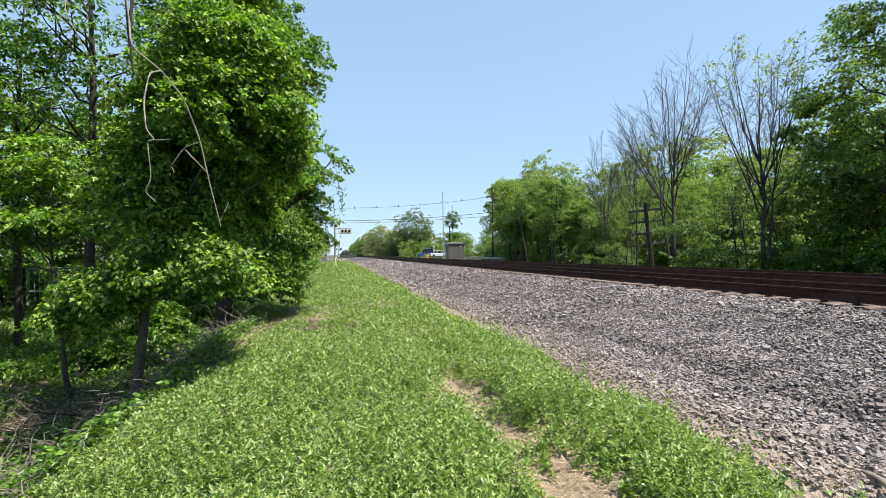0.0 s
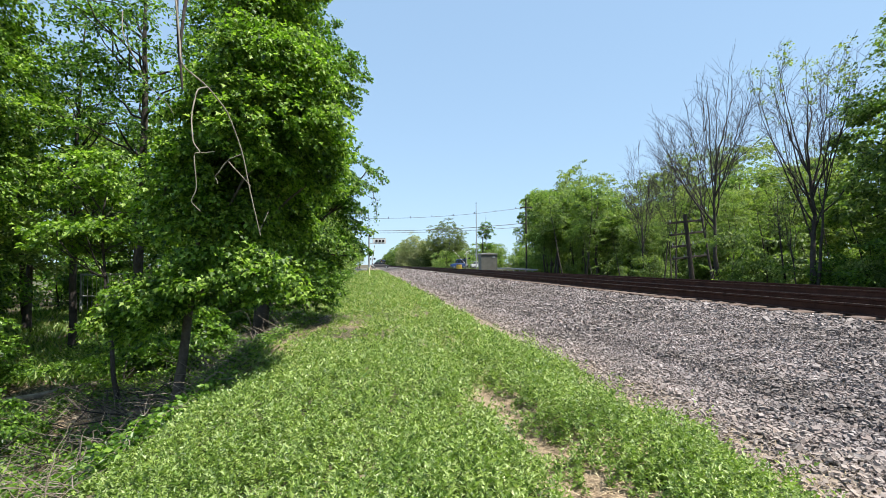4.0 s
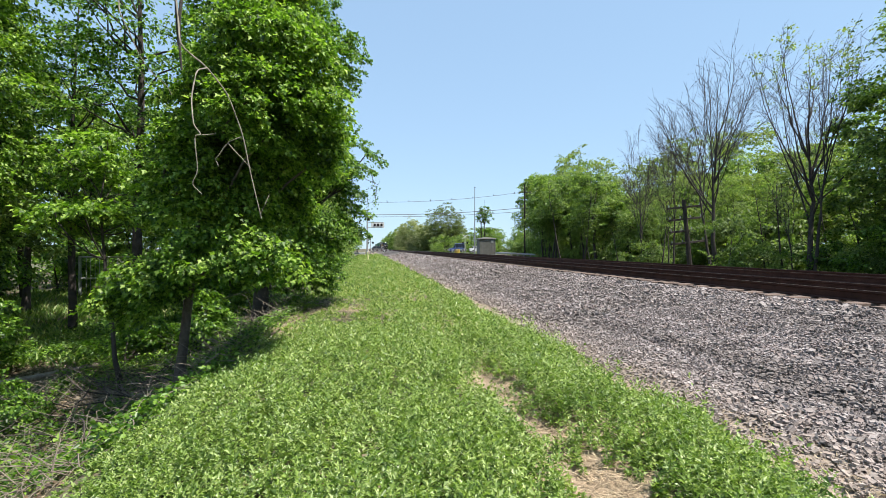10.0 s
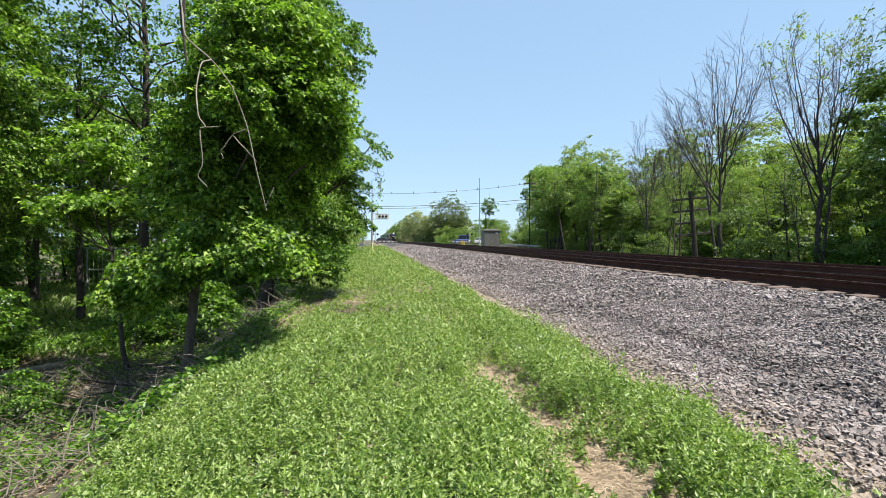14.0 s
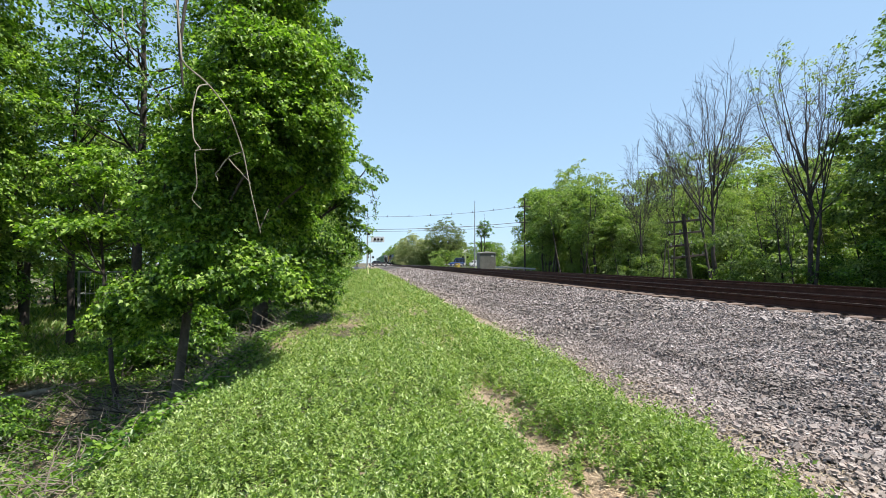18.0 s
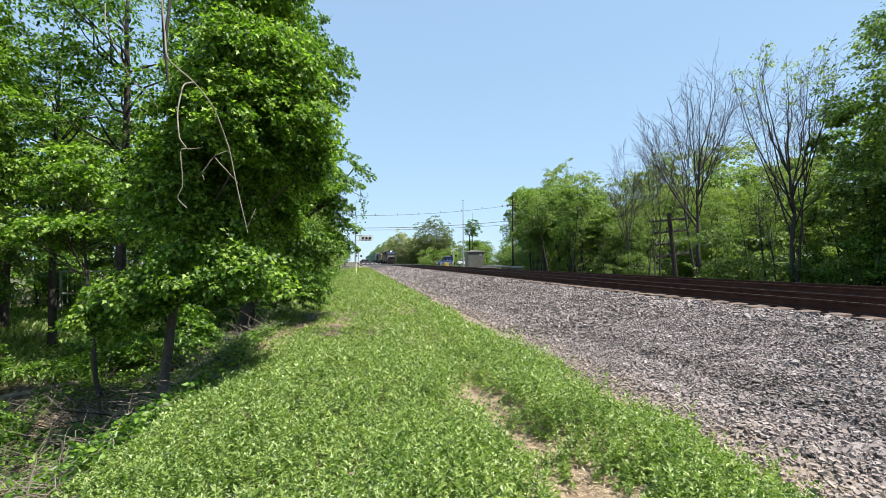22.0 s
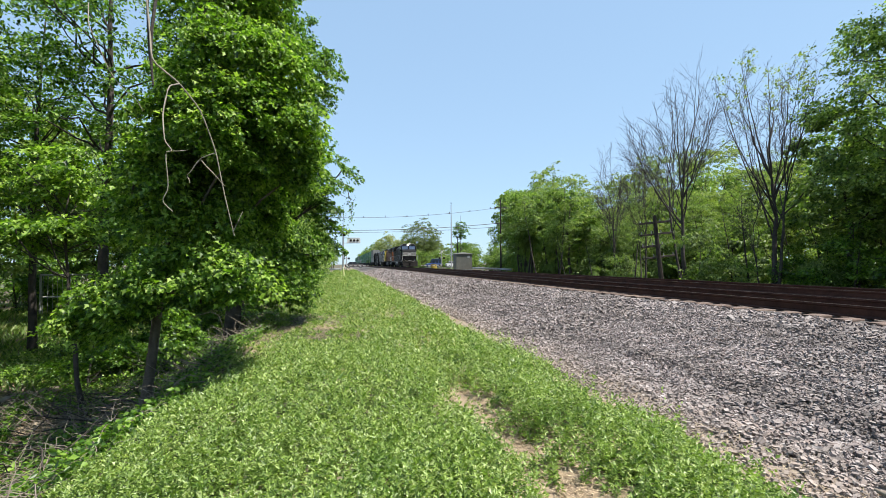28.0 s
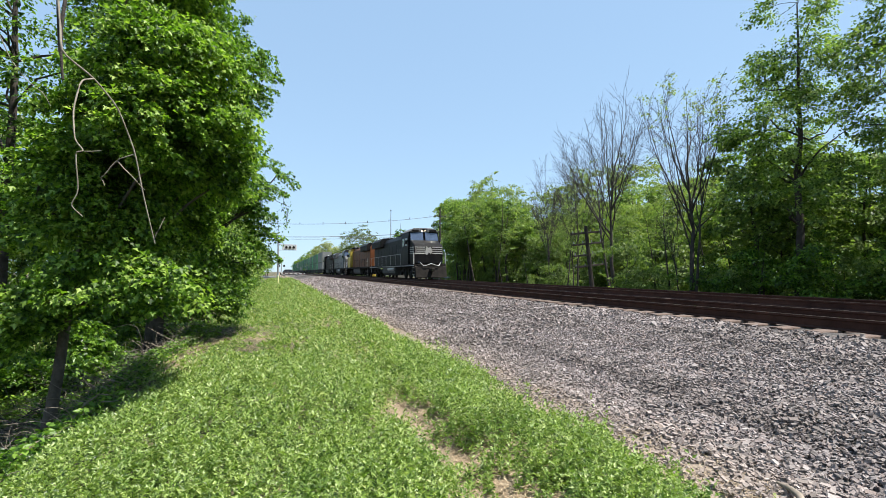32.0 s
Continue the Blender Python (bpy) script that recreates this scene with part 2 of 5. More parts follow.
LEAF_PALE = leaf_mat("pale_blossom_leaves", [(0.25, 0.29, 0.14), (0.33, 0.36, 0.20), (0.42, 0.43, 0.28)], 0.4)
LEAF_WEED = leaf_mat("weed_leaves", [(0.065, 0.115, 0.024), (0.185, 0.285, 0.060), (0.285, 0.395, 0.10), (0.43, 0.515, 0.23)], 0.36, 0.36, 3.0)
LEAF_GRASS = leaf_mat("grass_blades", [(0.07, 0.14, 0.03), (0.17, 0.28, 0.06), (0.27, 0.37, 0.10), (0.42, 0.43, 0.22)], 0.42, 0.45, 2.6)
STRAW = leaf_mat("dry_straw", [(0.20, 0.15, 0.098), (0.37, 0.29, 0.195), (0.60, 0.50, 0.36)], 0.03)
LITTER = leaf_mat("dead_leaf_litter", [(0.07, 0.047, 0.03), (0.19, 0.135, 0.088), (0.38, 0.295, 0.205)], 0.05)


# ---- mesh helpers ----
def quick(name, V, F, flat=False):
    """A mesh from an array of corners and an array of faces that all have as many corners."""
    V, F = np.asarray(V, np.float32), np.asarray(F, np.int32)
    me = bpy.data.meshes.new(name)
    me.vertices.add(len(V))
    me.vertices.foreach_set("co", V.ravel())
    me.loops.add(F.size)
    me.loops.foreach_set("vertex_index", F.ravel())
    me.polygons.add(len(F))
    me.polygons.foreach_set("loop_start", np.arange(0, F.size, F.shape[1], dtype=np.int32))
    me.update(calc_edges=True)
    if flat:
        me.shade_flat()
    return me


def part(name, data, material, parent=None, label="", at=None):
    """Links a bmesh or a mesh as one object, under a thing or a part."""
    if isinstance(data, bmesh.types.BMesh):
        me = bpy.data.meshes.new(name)
        data.to_mesh(me)
        data.free()
    else:
        me = data
    if material is not None and not me.materials:
        me.materials.append(material)
    ob = new(name, me)
    ob.parent = parent
    if at is not None:
        ob.matrix_basis = at
    if label:
        ob["label"] = label
    return ob


def thing(name, at, label, category, group="", kind=""):
    ob = new(name)
    ob.matrix_basis = at
    ob.empty_display_size = 0.2
    return tagged(ob, label, category, group, kind)


def box(bm, x0, x1, y0, y1, z0, z1, bevel=0.0, seg=1):
    """A box between those bounds, its edges bevelled."""
    made = bmesh.ops.create_cube(bm, size=1.0)["verts"]
    for v in made:
        v.co = Vector(((x0 + x1) / 2 + v.co.x * (x1 - x0), (y0 + y1) / 2 + v.co.y * (y1 - y0), (z0 + z1) / 2 + v.co.z * (z1 - z0)))
    if bevel:
        edges = list({e for v in made for e in v.link_edges})
        bmesh.ops.bevel(bm, geom=edges, offset=bevel, segments=seg, affect="EDGES", profile=0.6)
    return bm


def boxed(*bounds, bevel=0.0, seg=1):
    return box(bmesh.new(), *bounds, bevel=bevel, seg=seg)


def rod(bm, a, b, r0, r1=None, sides=8):
    """A round bar from a to b."""
    a, b = Vector(a), Vector(b)
    made = bmesh.ops.create_cone(bm, cap_ends=True, segments=sides, radius1=r0, radius2=r0 if r1 is None else r1, depth=(b - a).length)["verts"]
    turn = (b - a).to_track_quat("Z", "Y").to_matrix().to_4x4()
    bmesh.ops.transform(bm, matrix=Matrix.Translation((a + b) / 2) @ turn, verts=made)
    return bm


def rodded(a, b, r0, r1=None, sides=8):
    return rod(bmesh.new(), a, b, r0, r1, sides)


def prism(profile, axis, lo, hi, bevel=0.0):
    """A closed outline (pairs) drawn out along an axis between lo and hi."""
    bm = bmesh.new()
    put = {"x": lambda u, w, s: (s, u, w), "y": lambda u, w, s: (u, s, w), "z": lambda u, w, s: (u, w, s)}[axis]
    rings = [[bm.verts.new(put(u, w, s)) for u, w in profile] for s in (lo, hi)]
    bm.faces.new(rings[0][::-1])
    bm.faces.new(rings[1])
    k = len(profile)
    for i in range(k):
        bm.faces.new((rings[0][i], rings[0][(i + 1) % k], rings[1][(i + 1) % k], rings[1][i]))
    bmesh.ops.recalc_face_normals(bm, faces=bm.faces)
    if bevel:
        bmesh.ops.bevel(bm, geom=list(bm.edges), offset=bevel, segments=1, affect="EDGES", profile=0.6)
    return bm


class Tubes:
    """Collects bent, tapered tubes for one mesh."""

    def __init__(self, sides=6):
        self.V, self.F, self.count, self.sides = [], [], 0, sides

    def add(self, pts, radii):
        pts, k = np.asarray(pts, float), self.sides
        n = len(pts)
        tang = np.gradient(pts, axis=0)
        tang /= np.linalg.norm(tang, axis=1, keepdims=True) + 1e-9
        ref = np.where(np.abs(tang[:, 2:3]) > 0.9, [[1.0, 0, 0]], [[0, 0, 1.0]])
        u = np.cross(tang, ref)
        u /= np.linalg.norm(u, axis=1, keepdims=True) + 1e-9
        w = np.cross(tang, u)
        a = np.arange(k) * 2 * np.pi / k
        ring = pts[:, None] + np.asarray(radii)[:, None, None] * (np.cos(a)[None, :, None] * u[:, None] + np.sin(a)[None, :, None] * w[:, None])
        self.V.append(ring.reshape(-1, 3))
        i, j = np.meshgrid(np.arange(n - 1), np.arange(k), indexing="ij")
        jj = (j + 1) % k
        self.F.append(self.count + np.stack([i * k + j, i * k + jj, (i + 1) * k + jj, (i + 1) * k + j], -1).reshape(-1, 4))
        self.count += n * k

    def mesh(self, name):
        return quick(name, np.concatenate(self.V), np.concatenate(self.F))


def leaves(rng, at, size, flat=0.8, wide=0.62, droop=0.25, spread=0.25, along=None):
    """Folded leaves at those points: corners and triangles. flat: how far they face the sky."""
    n = len(at)
    size = size * (1 + spread * rng.standard_normal(n)).clip(0.5, 1.7)
    az = rng.uniform(0, 2 * np.pi, n)
    d = np.stack([np.cos(az), np.sin(az), -droop + 0.45 * rng.standard_normal(n)], 1) if along is None else along
    d /= np.linalg.norm(d, axis=1, keepdims=True)
    up = np.stack([0.6 * rng.standard_normal(n), 0.6 * rng.standard_normal(n), np.full(n, flat)], 1)
    side = np.cross(d, up)
    side /= np.linalg.norm(side, axis=1, keepdims=True) + 1e-9
    nor = np.cross(side, d)
    s = size[:, None]
    mid = at + d * s * 0.42
    fold = nor * s * 0.16 * wide
    V = np.stack([at, mid + side * s * wide / 2 + fold, at + d * s - 0.6 * fold, mid - side * s * wide / 2 + fold], 1).reshape(-1, 3)
    b = np.arange(n)[:, None] * 4
    F = np.concatenate([b + [0, 1, 2], b + [0, 2, 3]])
    return V, F


def lobed_leaves(rng, at, size, along, flat=1.3, wide=0.9, spread=0.25):
    """Leaves with a tip and two side lobes, folded along the midrib: corners and triangles."""
    n = len(at)
    s = (size * (1 + spread * rng.standard_normal(n)).clip(0.5, 1.7))[:, None]
    d = along / (np.linalg.norm(along, axis=1, keepdims=True) + 1e-9)
    up = np.stack([0.5 * rng.standard_normal(n), 0.5 * rng.standard_normal(n), np.full(n, flat)], 1)
    side = np.cross(d, up)
    side /= np.linalg.norm(side, axis=1, keepdims=True) + 1e-9
    nor = np.cross(side, d)

    def corner(a, b, c):
        return at + s * (d * a + side * b * wide + nor * c)

    V = np.stack([at, corner(0.48, 0.5, 0.14), corner(0.57, 0.22, 0.04), corner(1.0, 0.0, -0.14), corner(0.57, -0.22, 0.04), corner(0.48, -0.5, 0.14)], 1).reshape(-1, 3)
    b = np.arange(n)[:, None] * 6
    return V, np.concatenate([b + [0, 1, 2], b + [0, 2, 3], b + [0, 3, 4], b + [0, 4, 5]])


def sprays(rng, tips, heart, each, length, leaf, lobed=True, droop=0.3, wide=0.9):
    """Leaves in flat layers: each layer lies along a twig that leads outwards from the tree's heart."""
    n = len(tips)
    out = (tips - heart) * np.array([1, 1, 0.0])
    out /= np.linalg.norm(out, axis=1, keepdims=True) + 0.2
    out = out + rng.standard_normal((n, 3)) * np.array([0.45, 0.45, 0.0])
    out[:, 2] = -droop + 0.22 * rng.standard_normal(n)
    out /= np.linalg.norm(out, axis=1, keepdims=True)
    side = np.cross(out, np.array([0, 0, 1.0]) + 0.25 * rng.standard_normal((n, 3)))
    side /= np.linalg.norm(side, axis=1, keepdims=True)
    size = length * rng.uniform(0.6, 1.35, (n, 1))
    a = rng.uniform(-0.7, 0.7, (n, each)) * size
    w = rng.standard_normal((n, each)).clip(-2, 2) * 0.34 * size * (1 - 0.45 * (a / size))
    up = np.cross(side, out)
    h = 0.07 * size * rng.standard_normal((n, each)) - 0.3 * w * w / size
    P = tips[:, None] + out[:, None] * a[..., None] + side[:, None] * w[..., None] + up[:, None] * h[..., None]
    D = 0.7 * out[:, None] + side[:, None] * np.sign(w)[..., None] * 0.55 + 0.4 * rng.standard_normal((n, each, 3)) + np.array([0, 0, -0.2])
    P, D = P.reshape(-1, 3), D.reshape(-1, 3)
    if lobed:
        return lobed_leaves(rng, P, leaf, D, wide=wide)
    D /= np.linalg.norm(D, axis=1, keepdims=True)
    return leaves(rng, P, leaf, flat=1.3, wide=0.7 * wide, along=D)


def clump_points(rng, blobs, count, shell=0.45, rough=0.35, seed=0.0, gaps=(0.75, 0.75, -0.16)):
    """Centres of leaf clumps in a crown made of ellipsoids (x, y, z, rx, ry, rz), with an uneven outline and gaps."""
    vol = np.array([b[3] * b[4] * b[5] for b in blobs]) ** 0.67
    out = []
    while len(out) < count:
        b = blobs[rng.choice(len(blobs), p=vol / vol.sum())]
        d = rng.standard_normal(3)
        d /= np.linalg.norm(d)
        r = rng.uniform(shell, 1.0) ** 0.6
        r *= 1 + rough * noise.noise(Vector(d * 2.2) + Vector((b[0] + seed, b[1], b[2])))
        p = np.array(b[:3]) + d * r * np.array(b[3:])
        if noise.noise(Vector(p * np.array([gaps[0], gaps[0], gaps[1]])) + Vector((seed * 3.1, 7.0, 0))) > gaps[2]:
            out.append(p)
    return np.array(out)


def scatter(rng, centres, each, radius, flat=0.6):
    p = rng.standard_normal((len(centres), each, 3)).clip(-1.7, 1.7) * radius * np.array([1, 1, flat]) * 0.55
    r = rng.uniform(0.6, 1.25, (len(centres), 1, 1))
    return (centres[:, None] + p * r).reshape(-1, 3)


def bent(rng, a, b, bow, n=6):
    """A slightly crooked line from a to b."""
    a, b = np.asarray(a, float), np.asarray(b, float)
    s = np.linspace(0, 1, n)[:, None]
    line = a + (b - a) * s
    off = rng.standard_normal(3) * bow
    wob = rng.standard_normal((n, 3)) * bow * 0.25
    return line + np.sin(np.pi * s) * off + wob * np.sin(np.pi * s)


def grow_tree(root, rng, trunk, radius, blobs, clumps, each, leaf, spread, bark, leafage, limbs=24, shell=0.45, seed=0.0, sides=8, rough=0.35, gaps=(0.75, 0.75, -0.16), lobed=False, droop=0.3):
    """Trunk, branches and crown under a tree's root. trunk: points of its axis."""
    trunk = np.asarray(trunk, float)
    n = len(trunk)
    t = Tubes(sides)
    rad = radius * np.linspace(1, 0.12, n)
    rad[0] *= 1.25
    t.add(trunk, rad)
    part("trunk", t.mesh("trunk"), bark, root)
    pts = clump_points(rng, blobs, clumps, shell, rough, seed, gaps)
    for i in rng.choice(len(pts), min(limbs, len(pts)), replace=False):
        p = pts[i]
        k = int(np.argmin(np.abs(trunk[:, 2] - (p[2] - np.linalg.norm(p[:2] - trunk[0, :2]) * 0.6))))
        k = min(max(k, 2 if n > 8 else 1), n - 1)
        line = bent(rng, trunk[k], p, 0.12 * np.linalg.norm(p - trunk[k]))
        br = Tubes(5)
        br.add(line, np.linspace(rad[k] * 0.45, 0.012, len(line)))
        part("limb", br.mesh("limb"), bark, root)
    heart = np.stack([np.interp(pts[:, 2], trunk[:, 2], trunk[:, k]) for k in range(3)], 1)
    V, F = sprays(rng, pts, heart, each, spread, leaf, lobed, droop)
    part("crown", quick("crown", V, F), leafage, root)
    return root


# ---- ground ----
def ground_z(x, y):
    z = np.interp(x, [-80, -14, -7, -4.6, -3.4, -2.75, -2.1, -1.7, 0, 1.05, 1.38, 1.72, 2.7, 3.3, 6.4, 15, 17.5, 21, 80],
                  [-1.6, -1.7, -2.1, -2.1, -1.85, -1.5, -1.02, -0.9, -0.80, -0.82, -0.90, -0.79, -0.83, -0.95, -0.7, -0.7, -0.95, -1.05, -0.9])
    z = z + 0.05 * np.sin(x * 1.7 + 1.1 * np.sin(y * 0.6)) * np.sin(y * 0.83 + x * 0.4) * np.clip((np.abs(x - 9) - 7.5), 0.3, 2.0)
    return z


def sheet(name, xs, ys, zf, material, label, category):
    X, Y = np.meshgrid(xs, ys)
    V = np.stack([X, Y, zf(X, Y)], -1).reshape(-1, 3)
    k = len(xs)
    i, j = np.meshgrid(np.arange(len(ys) - 1), np.arange(k - 1), indexing="ij")
    F = np.stack([i * k + j, i * k + j + 1, (i + 1) * k + j + 1, (i + 1) * k + j], -1).reshape(-1, 4)
    me = quick(name, V, F)
    me.polygons.foreach_set("use_smooth", np.ones(len(F), bool))
    return tagged(part(name, me, material), label, category, kind="structure")


xs = np.concatenate([[-1500, -600, -250, -120, -60, -30, -20], np.arange(-14, 18.5, 0.17), [20, 24, 30, 45, 80, 200, 600, 1500]])
ys = np.concatenate([[-1500, -400, -100, -30, -12], np.arange(-6, 30, 0.35), np.arange(30, 70, 2.0), [70, 80, 100, 130, 160, 220, 350, 600, 1200, 3000]])
sheet("ground", xs, ys, ground_z, GROUND, "uneven earth with weeds, straw and leaf litter", "ground")


def ballast_z(x, y):
    z = np.interp(x, [2.7, 3.0, 3.6, 4.0, 4.2, 4.5, 5.2, 6.3, 6.9, 7.55, 14.9, 16.4, 17.2],
                  [-0.93, -0.83, -0.77, -0.73, -0.76, -0.65, -0.54, -0.34, -0.265, -0.222, -0.222, -0.80, -1.05])
    return z + 0.022 * np.sin(x * 5.1 + y * 0.7) * np.sin(y * 3.3 + x) + 0.012 * np.sin(y * 9.7 + 3 * x)


bx = np.concatenate([np.arange(2.7, 7.2, 0.15), np.arange(7.2, 17.3, 0.5), [17.3]])
by = np.concatenate([[-60, -20], np.arange(-6, 30, 0.2), np.arange(30, 120, 1.0), [130, 150, 200, 300, 500, 900, 2000]])
sheet("ballast_bed", bx, by, ballast_z, BALLAST, "wide bed of grey crushed stone ballast", "ballast")

# ---- tracks ----
NEAR, FAR, HALF = 8.85, 12.95, 0.7525
TIES_FROM, TIES_TO, PITCH = -4.0, 62.0, 0.53


def rail_bar(name, x, root):
    """One rail: head, web and foot in section, drawn out along the track."""
    sec = [(-0.07, -0.185), (0.07, -0.185), (0.07, -0.175), (0.012, -0.155), (0.012, -0.05), (0.034, -0.035), (0.034, -0.004), (-0.034, -0.004), (-0.034, -0.035), (-0.012, -0.05), (-0.012, -0.155), (-0.07, -0.175)]
    rail = part("rail", prism([(x + u, w) for u, w in sec], "y", -60, 900), RAIL, root)
    part("running_surface", boxed(x - 0.027, x + 0.027, -60, 900, -0.004, 0.0), RAIL_TOP, rail, "rail top coloured dark like the woods it mirrors")


def tie_mesh():
    rng = np.random.default_rng(4)
    bm = boxed(-1.3, 1.3, -0.115, 0.115, -0.36, -0.188, bevel=0.012)
    for v in bm.verts:
        v.co.x += rng.uniform(-0.02, 0.02)
        v.co.z += rng.uniform(-0.006, 0.006)
    me = bpy.data.meshes.new("tie")
    bm.to_mesh(me)
    bm.free()
    me.materials.append(TIE)
    return me


TIE_MESHES = [tie_mesh() for _ in range(3)]


def railway(x, label):
    root = thing("railway_track", pose(0, 0, 0), label, "railway track", "tracks", kind="structure")
    for s in (-1, 1):
        rail_bar("rail", x + s * HALF, root)
    rng = np.random.default_rng(int(x))
    for i, y in enumerate(np.arange(TIES_FROM, TIES_TO, PITCH)):
        part("tie", TIE_MESHES[i % 3], None, root, at=pose(x + rng.normal(0, 0.025), y + rng.normal(0, 0.015), rng.normal(0, 0.004), 0, 0, rng.normal(0, 0.6)))
    ty = np.arange(TIES_TO, 400, PITCH)
    c = np.array([[a, b, d] for a in (-1.3, 1.3) for b in (-0.115, 0.115) for d in (-0.36, -0.188)])
    V = (c[None] + np.stack([np.full(len(ty), x), ty, np.zeros(len(ty))], 1)[:, None]).reshape(-1, 3)
    f = np.array([[1, 5, 7, 3], [0, 1, 3, 2], [4, 6, 7, 5], [0, 4, 5, 1], [2, 3, 7, 6]])
    F = (np.arange(len(ty))[:, None, None] * 8 + f).reshape(-1, 4)
    tagged(part("far_ties", quick("far_ties", V, F), TIE, root), kind="stuff")


railway(NEAR, "rusty steel rails on weathered wooden ties")
railway(FAR, "rusty steel rails on wooden ties beyond the first track")

# ---- road over the tracks ----
ROAD_Y = 119.0


def road_z(x, y):
    return np.interp(x, [-80, -12, 3, 6, 16, 20, 80], [-1.35, -0.8, -0.25, -0.02, -0.02, -0.25, -0.45])


sheet("road", np.concatenate([np.arange(-120, 160, 4.0)]), np.array([ROAD_Y - 4.5, ROAD_Y, ROAD_Y + 4.5]), road_z, ASPHALT, "grey asphalt road that crosses the tracks", "road")


# ---- trees beside the camera ----
def near_maple():
    rng = np.random.default_rng(11)
    root = thing("maple_tree", pose(-2.70, 7.35, -1.6), "bushy young maple with bright green leaves at the bank's edge", "tree")
    trunk = bent(rng, (0, 0, 0), (0.9, 0.2, 8.3), 0.1, 10)
    blobs = [(1.4, -0.5, 5.0, 0.95, 0.7, 0.7), (1.25, 0.4, 6.5, 0.85, 0.7, 0.9), (1.1, 0.9, 7.8, 0.8, 0.7, 0.8), (1.5, -0.85, 4.2, 0.85, 0.55, 0.6), (1.9, -0.2, 3.9, 0.55, 0.6, 0.7), (0.35, 0.1, 4.2, 0.55, 0.6, 0.8),
             (0.75, 1.0, 3.5, 1.2, 0.7, 1.1), (0.55, -0.1, 3.3, 0.95, 0.5, 0.75), (0.9, -0.5, 2.2, 0.95, 0.7, 0.34), (1.5, -0.8, 2.2, 0.55, 0.5, 0.34),
             (-0.7, 0.0, 1.5, 0.5, 0.5, 0.35), (-0.25, -0.2, 1.85, 0.5, 0.5, 0.3), (1.0, 0.4, 4.3, 0.9, 0.6, 0.8)]
    grow_tree(root, rng, trunk, 0.072, blobs, 1700, 72, 0.062, 0.3, BARK, LEAF_MAPLE, 30, 0.3, 2.0, gaps=(1.3, 2.0, -0.12), lobed=True, droop=0.6)


def ivy_tree():
    rng = np.random.default_rng(12)
    root = thing("ivy_clad_tree", pose(-2.74, 13.0, -1.6), "tall dark green tree with ivy up its trunk", "tree")
    trunk = bent(rng, (0, 0, 0), (0.4, 0.3, 10.5), 0.15, 10)
    blobs = [(1.1, 0, 4.6, 1.9, 1.9, 0.9), (0.7, 0, 5.8, 1.9, 2.0, 1.1), (1.0, 0, 7.2, 1.9, 1.9, 1.0), (0.6, 0.3, 8.6, 1.6, 1.6, 1.0), (0.2, 0.5, 10.0, 1.3, 1.3, 1.0), (1.3, 0, 3.2, 1.5, 1.4, 1.2), (-0.5, 0, 7.0, 1.4, 2.0, 3.2), (1.15, -0.2, 1.9, 1.2, 1.1, 0.8)]
    grow_tree(root, rng, trunk, 0.2, blobs, 1900, 56, 0.074, 0.32, BARK_DARK, LEAF_IVY, 40, 0.35, 5.0, rough=0.22, gaps=(0.9, 1.6, -0.12), lobed=True, droop=0.6)
    tendrils(root, rng)


def tendrils(root, rng):
    """Thin ivy shoots that hang free from the tree's side."""
    for x, y, top, long in ((2.85, -0.1, 4.3, 0.9), (2.95, 0.2, 4.4, 0.75), (2.75, 0.1, 3.7, 0.7), (3.05, 0.0, 4.0, 0.55), (2.6, -0.3, 3.2, 0.6)):
        a = np.array([x - 0.35, y, top + 0.15])
        line = np.concatenate([[a], bent(rng, (x, y, top), (x + rng.normal(0, 0.05), y, top - long), 0.04, 6)])
        shoot = Tubes(4)
        shoot.add(line, np.linspace(0.006, 0.003, 7))
        strand = part("tendril", shoot.mesh("tendril"), BARK, root, "thin hanging ivy shoot")
        P = line[1 + np.arange(40) % 6] + rng.standard_normal((40, 3)) * np.array([0.04, 0.04, 0.09])
        part("shoot_leaves", quick("shoot_leaves", *lobed_leaves(rng, P, 0.05, rng.standard_normal((40, 3)) + np.array([0, 0, -0.8]))), LEAF_IVY, strand)


def hollow_maple():
    rng = np.random.default_rng(15)
    root = thing("maple_sapling", pose(-4.75, 10.3, -2.1), "young maple with spreading bright leaves in the hollow", "tree")
    trunk = bent(rng, (0, 0, 0), (-0.2, -0.1, 4.9), 0.12, 9)
    blobs = [(-0.2, 0, 4.4, 0.95, 0.9, 0.7), (0.3, -0.3, 3.5, 1.2, 1.0, 0.5), (-0.6, -0.2, 3.4, 0.9, 0.8, 0.4)]
    grow_tree(root, rng, trunk, 0.05, blobs, 190, 50, 0.085, 0.4, BARK_DARK, LEAF_MAPLE, 24, 0.25, 4.0, gaps=(1.0, 2.2, -0.02), lobed=True, droop=0.2)


near_maple()
ivy_tree()
hollow_maple()


def template(name, label, height, radius, blobs, clumps, each, leaf, spread, bark, leafage, seed, limbs=12, lean=0.2, gap=-0.04):
    """A tree built once, to be copied along the line of the woods; its first place is given later."""
    rng = np.random.default_rng(seed)
    root = thing(name, pose(0, 0, -30), label, "tree", "trees of the wood")
    trunk = bent(rng, (0, 0, 0), (lean, -lean, height * 0.84), 0.02 * height, 8)
    grow_tree(root, rng, trunk, radius, blobs, clumps, each, leaf, spread, bark, leafage, limbs, 0.4, float(seed), 6, gaps=(0.7, 1.1, gap))
    return root


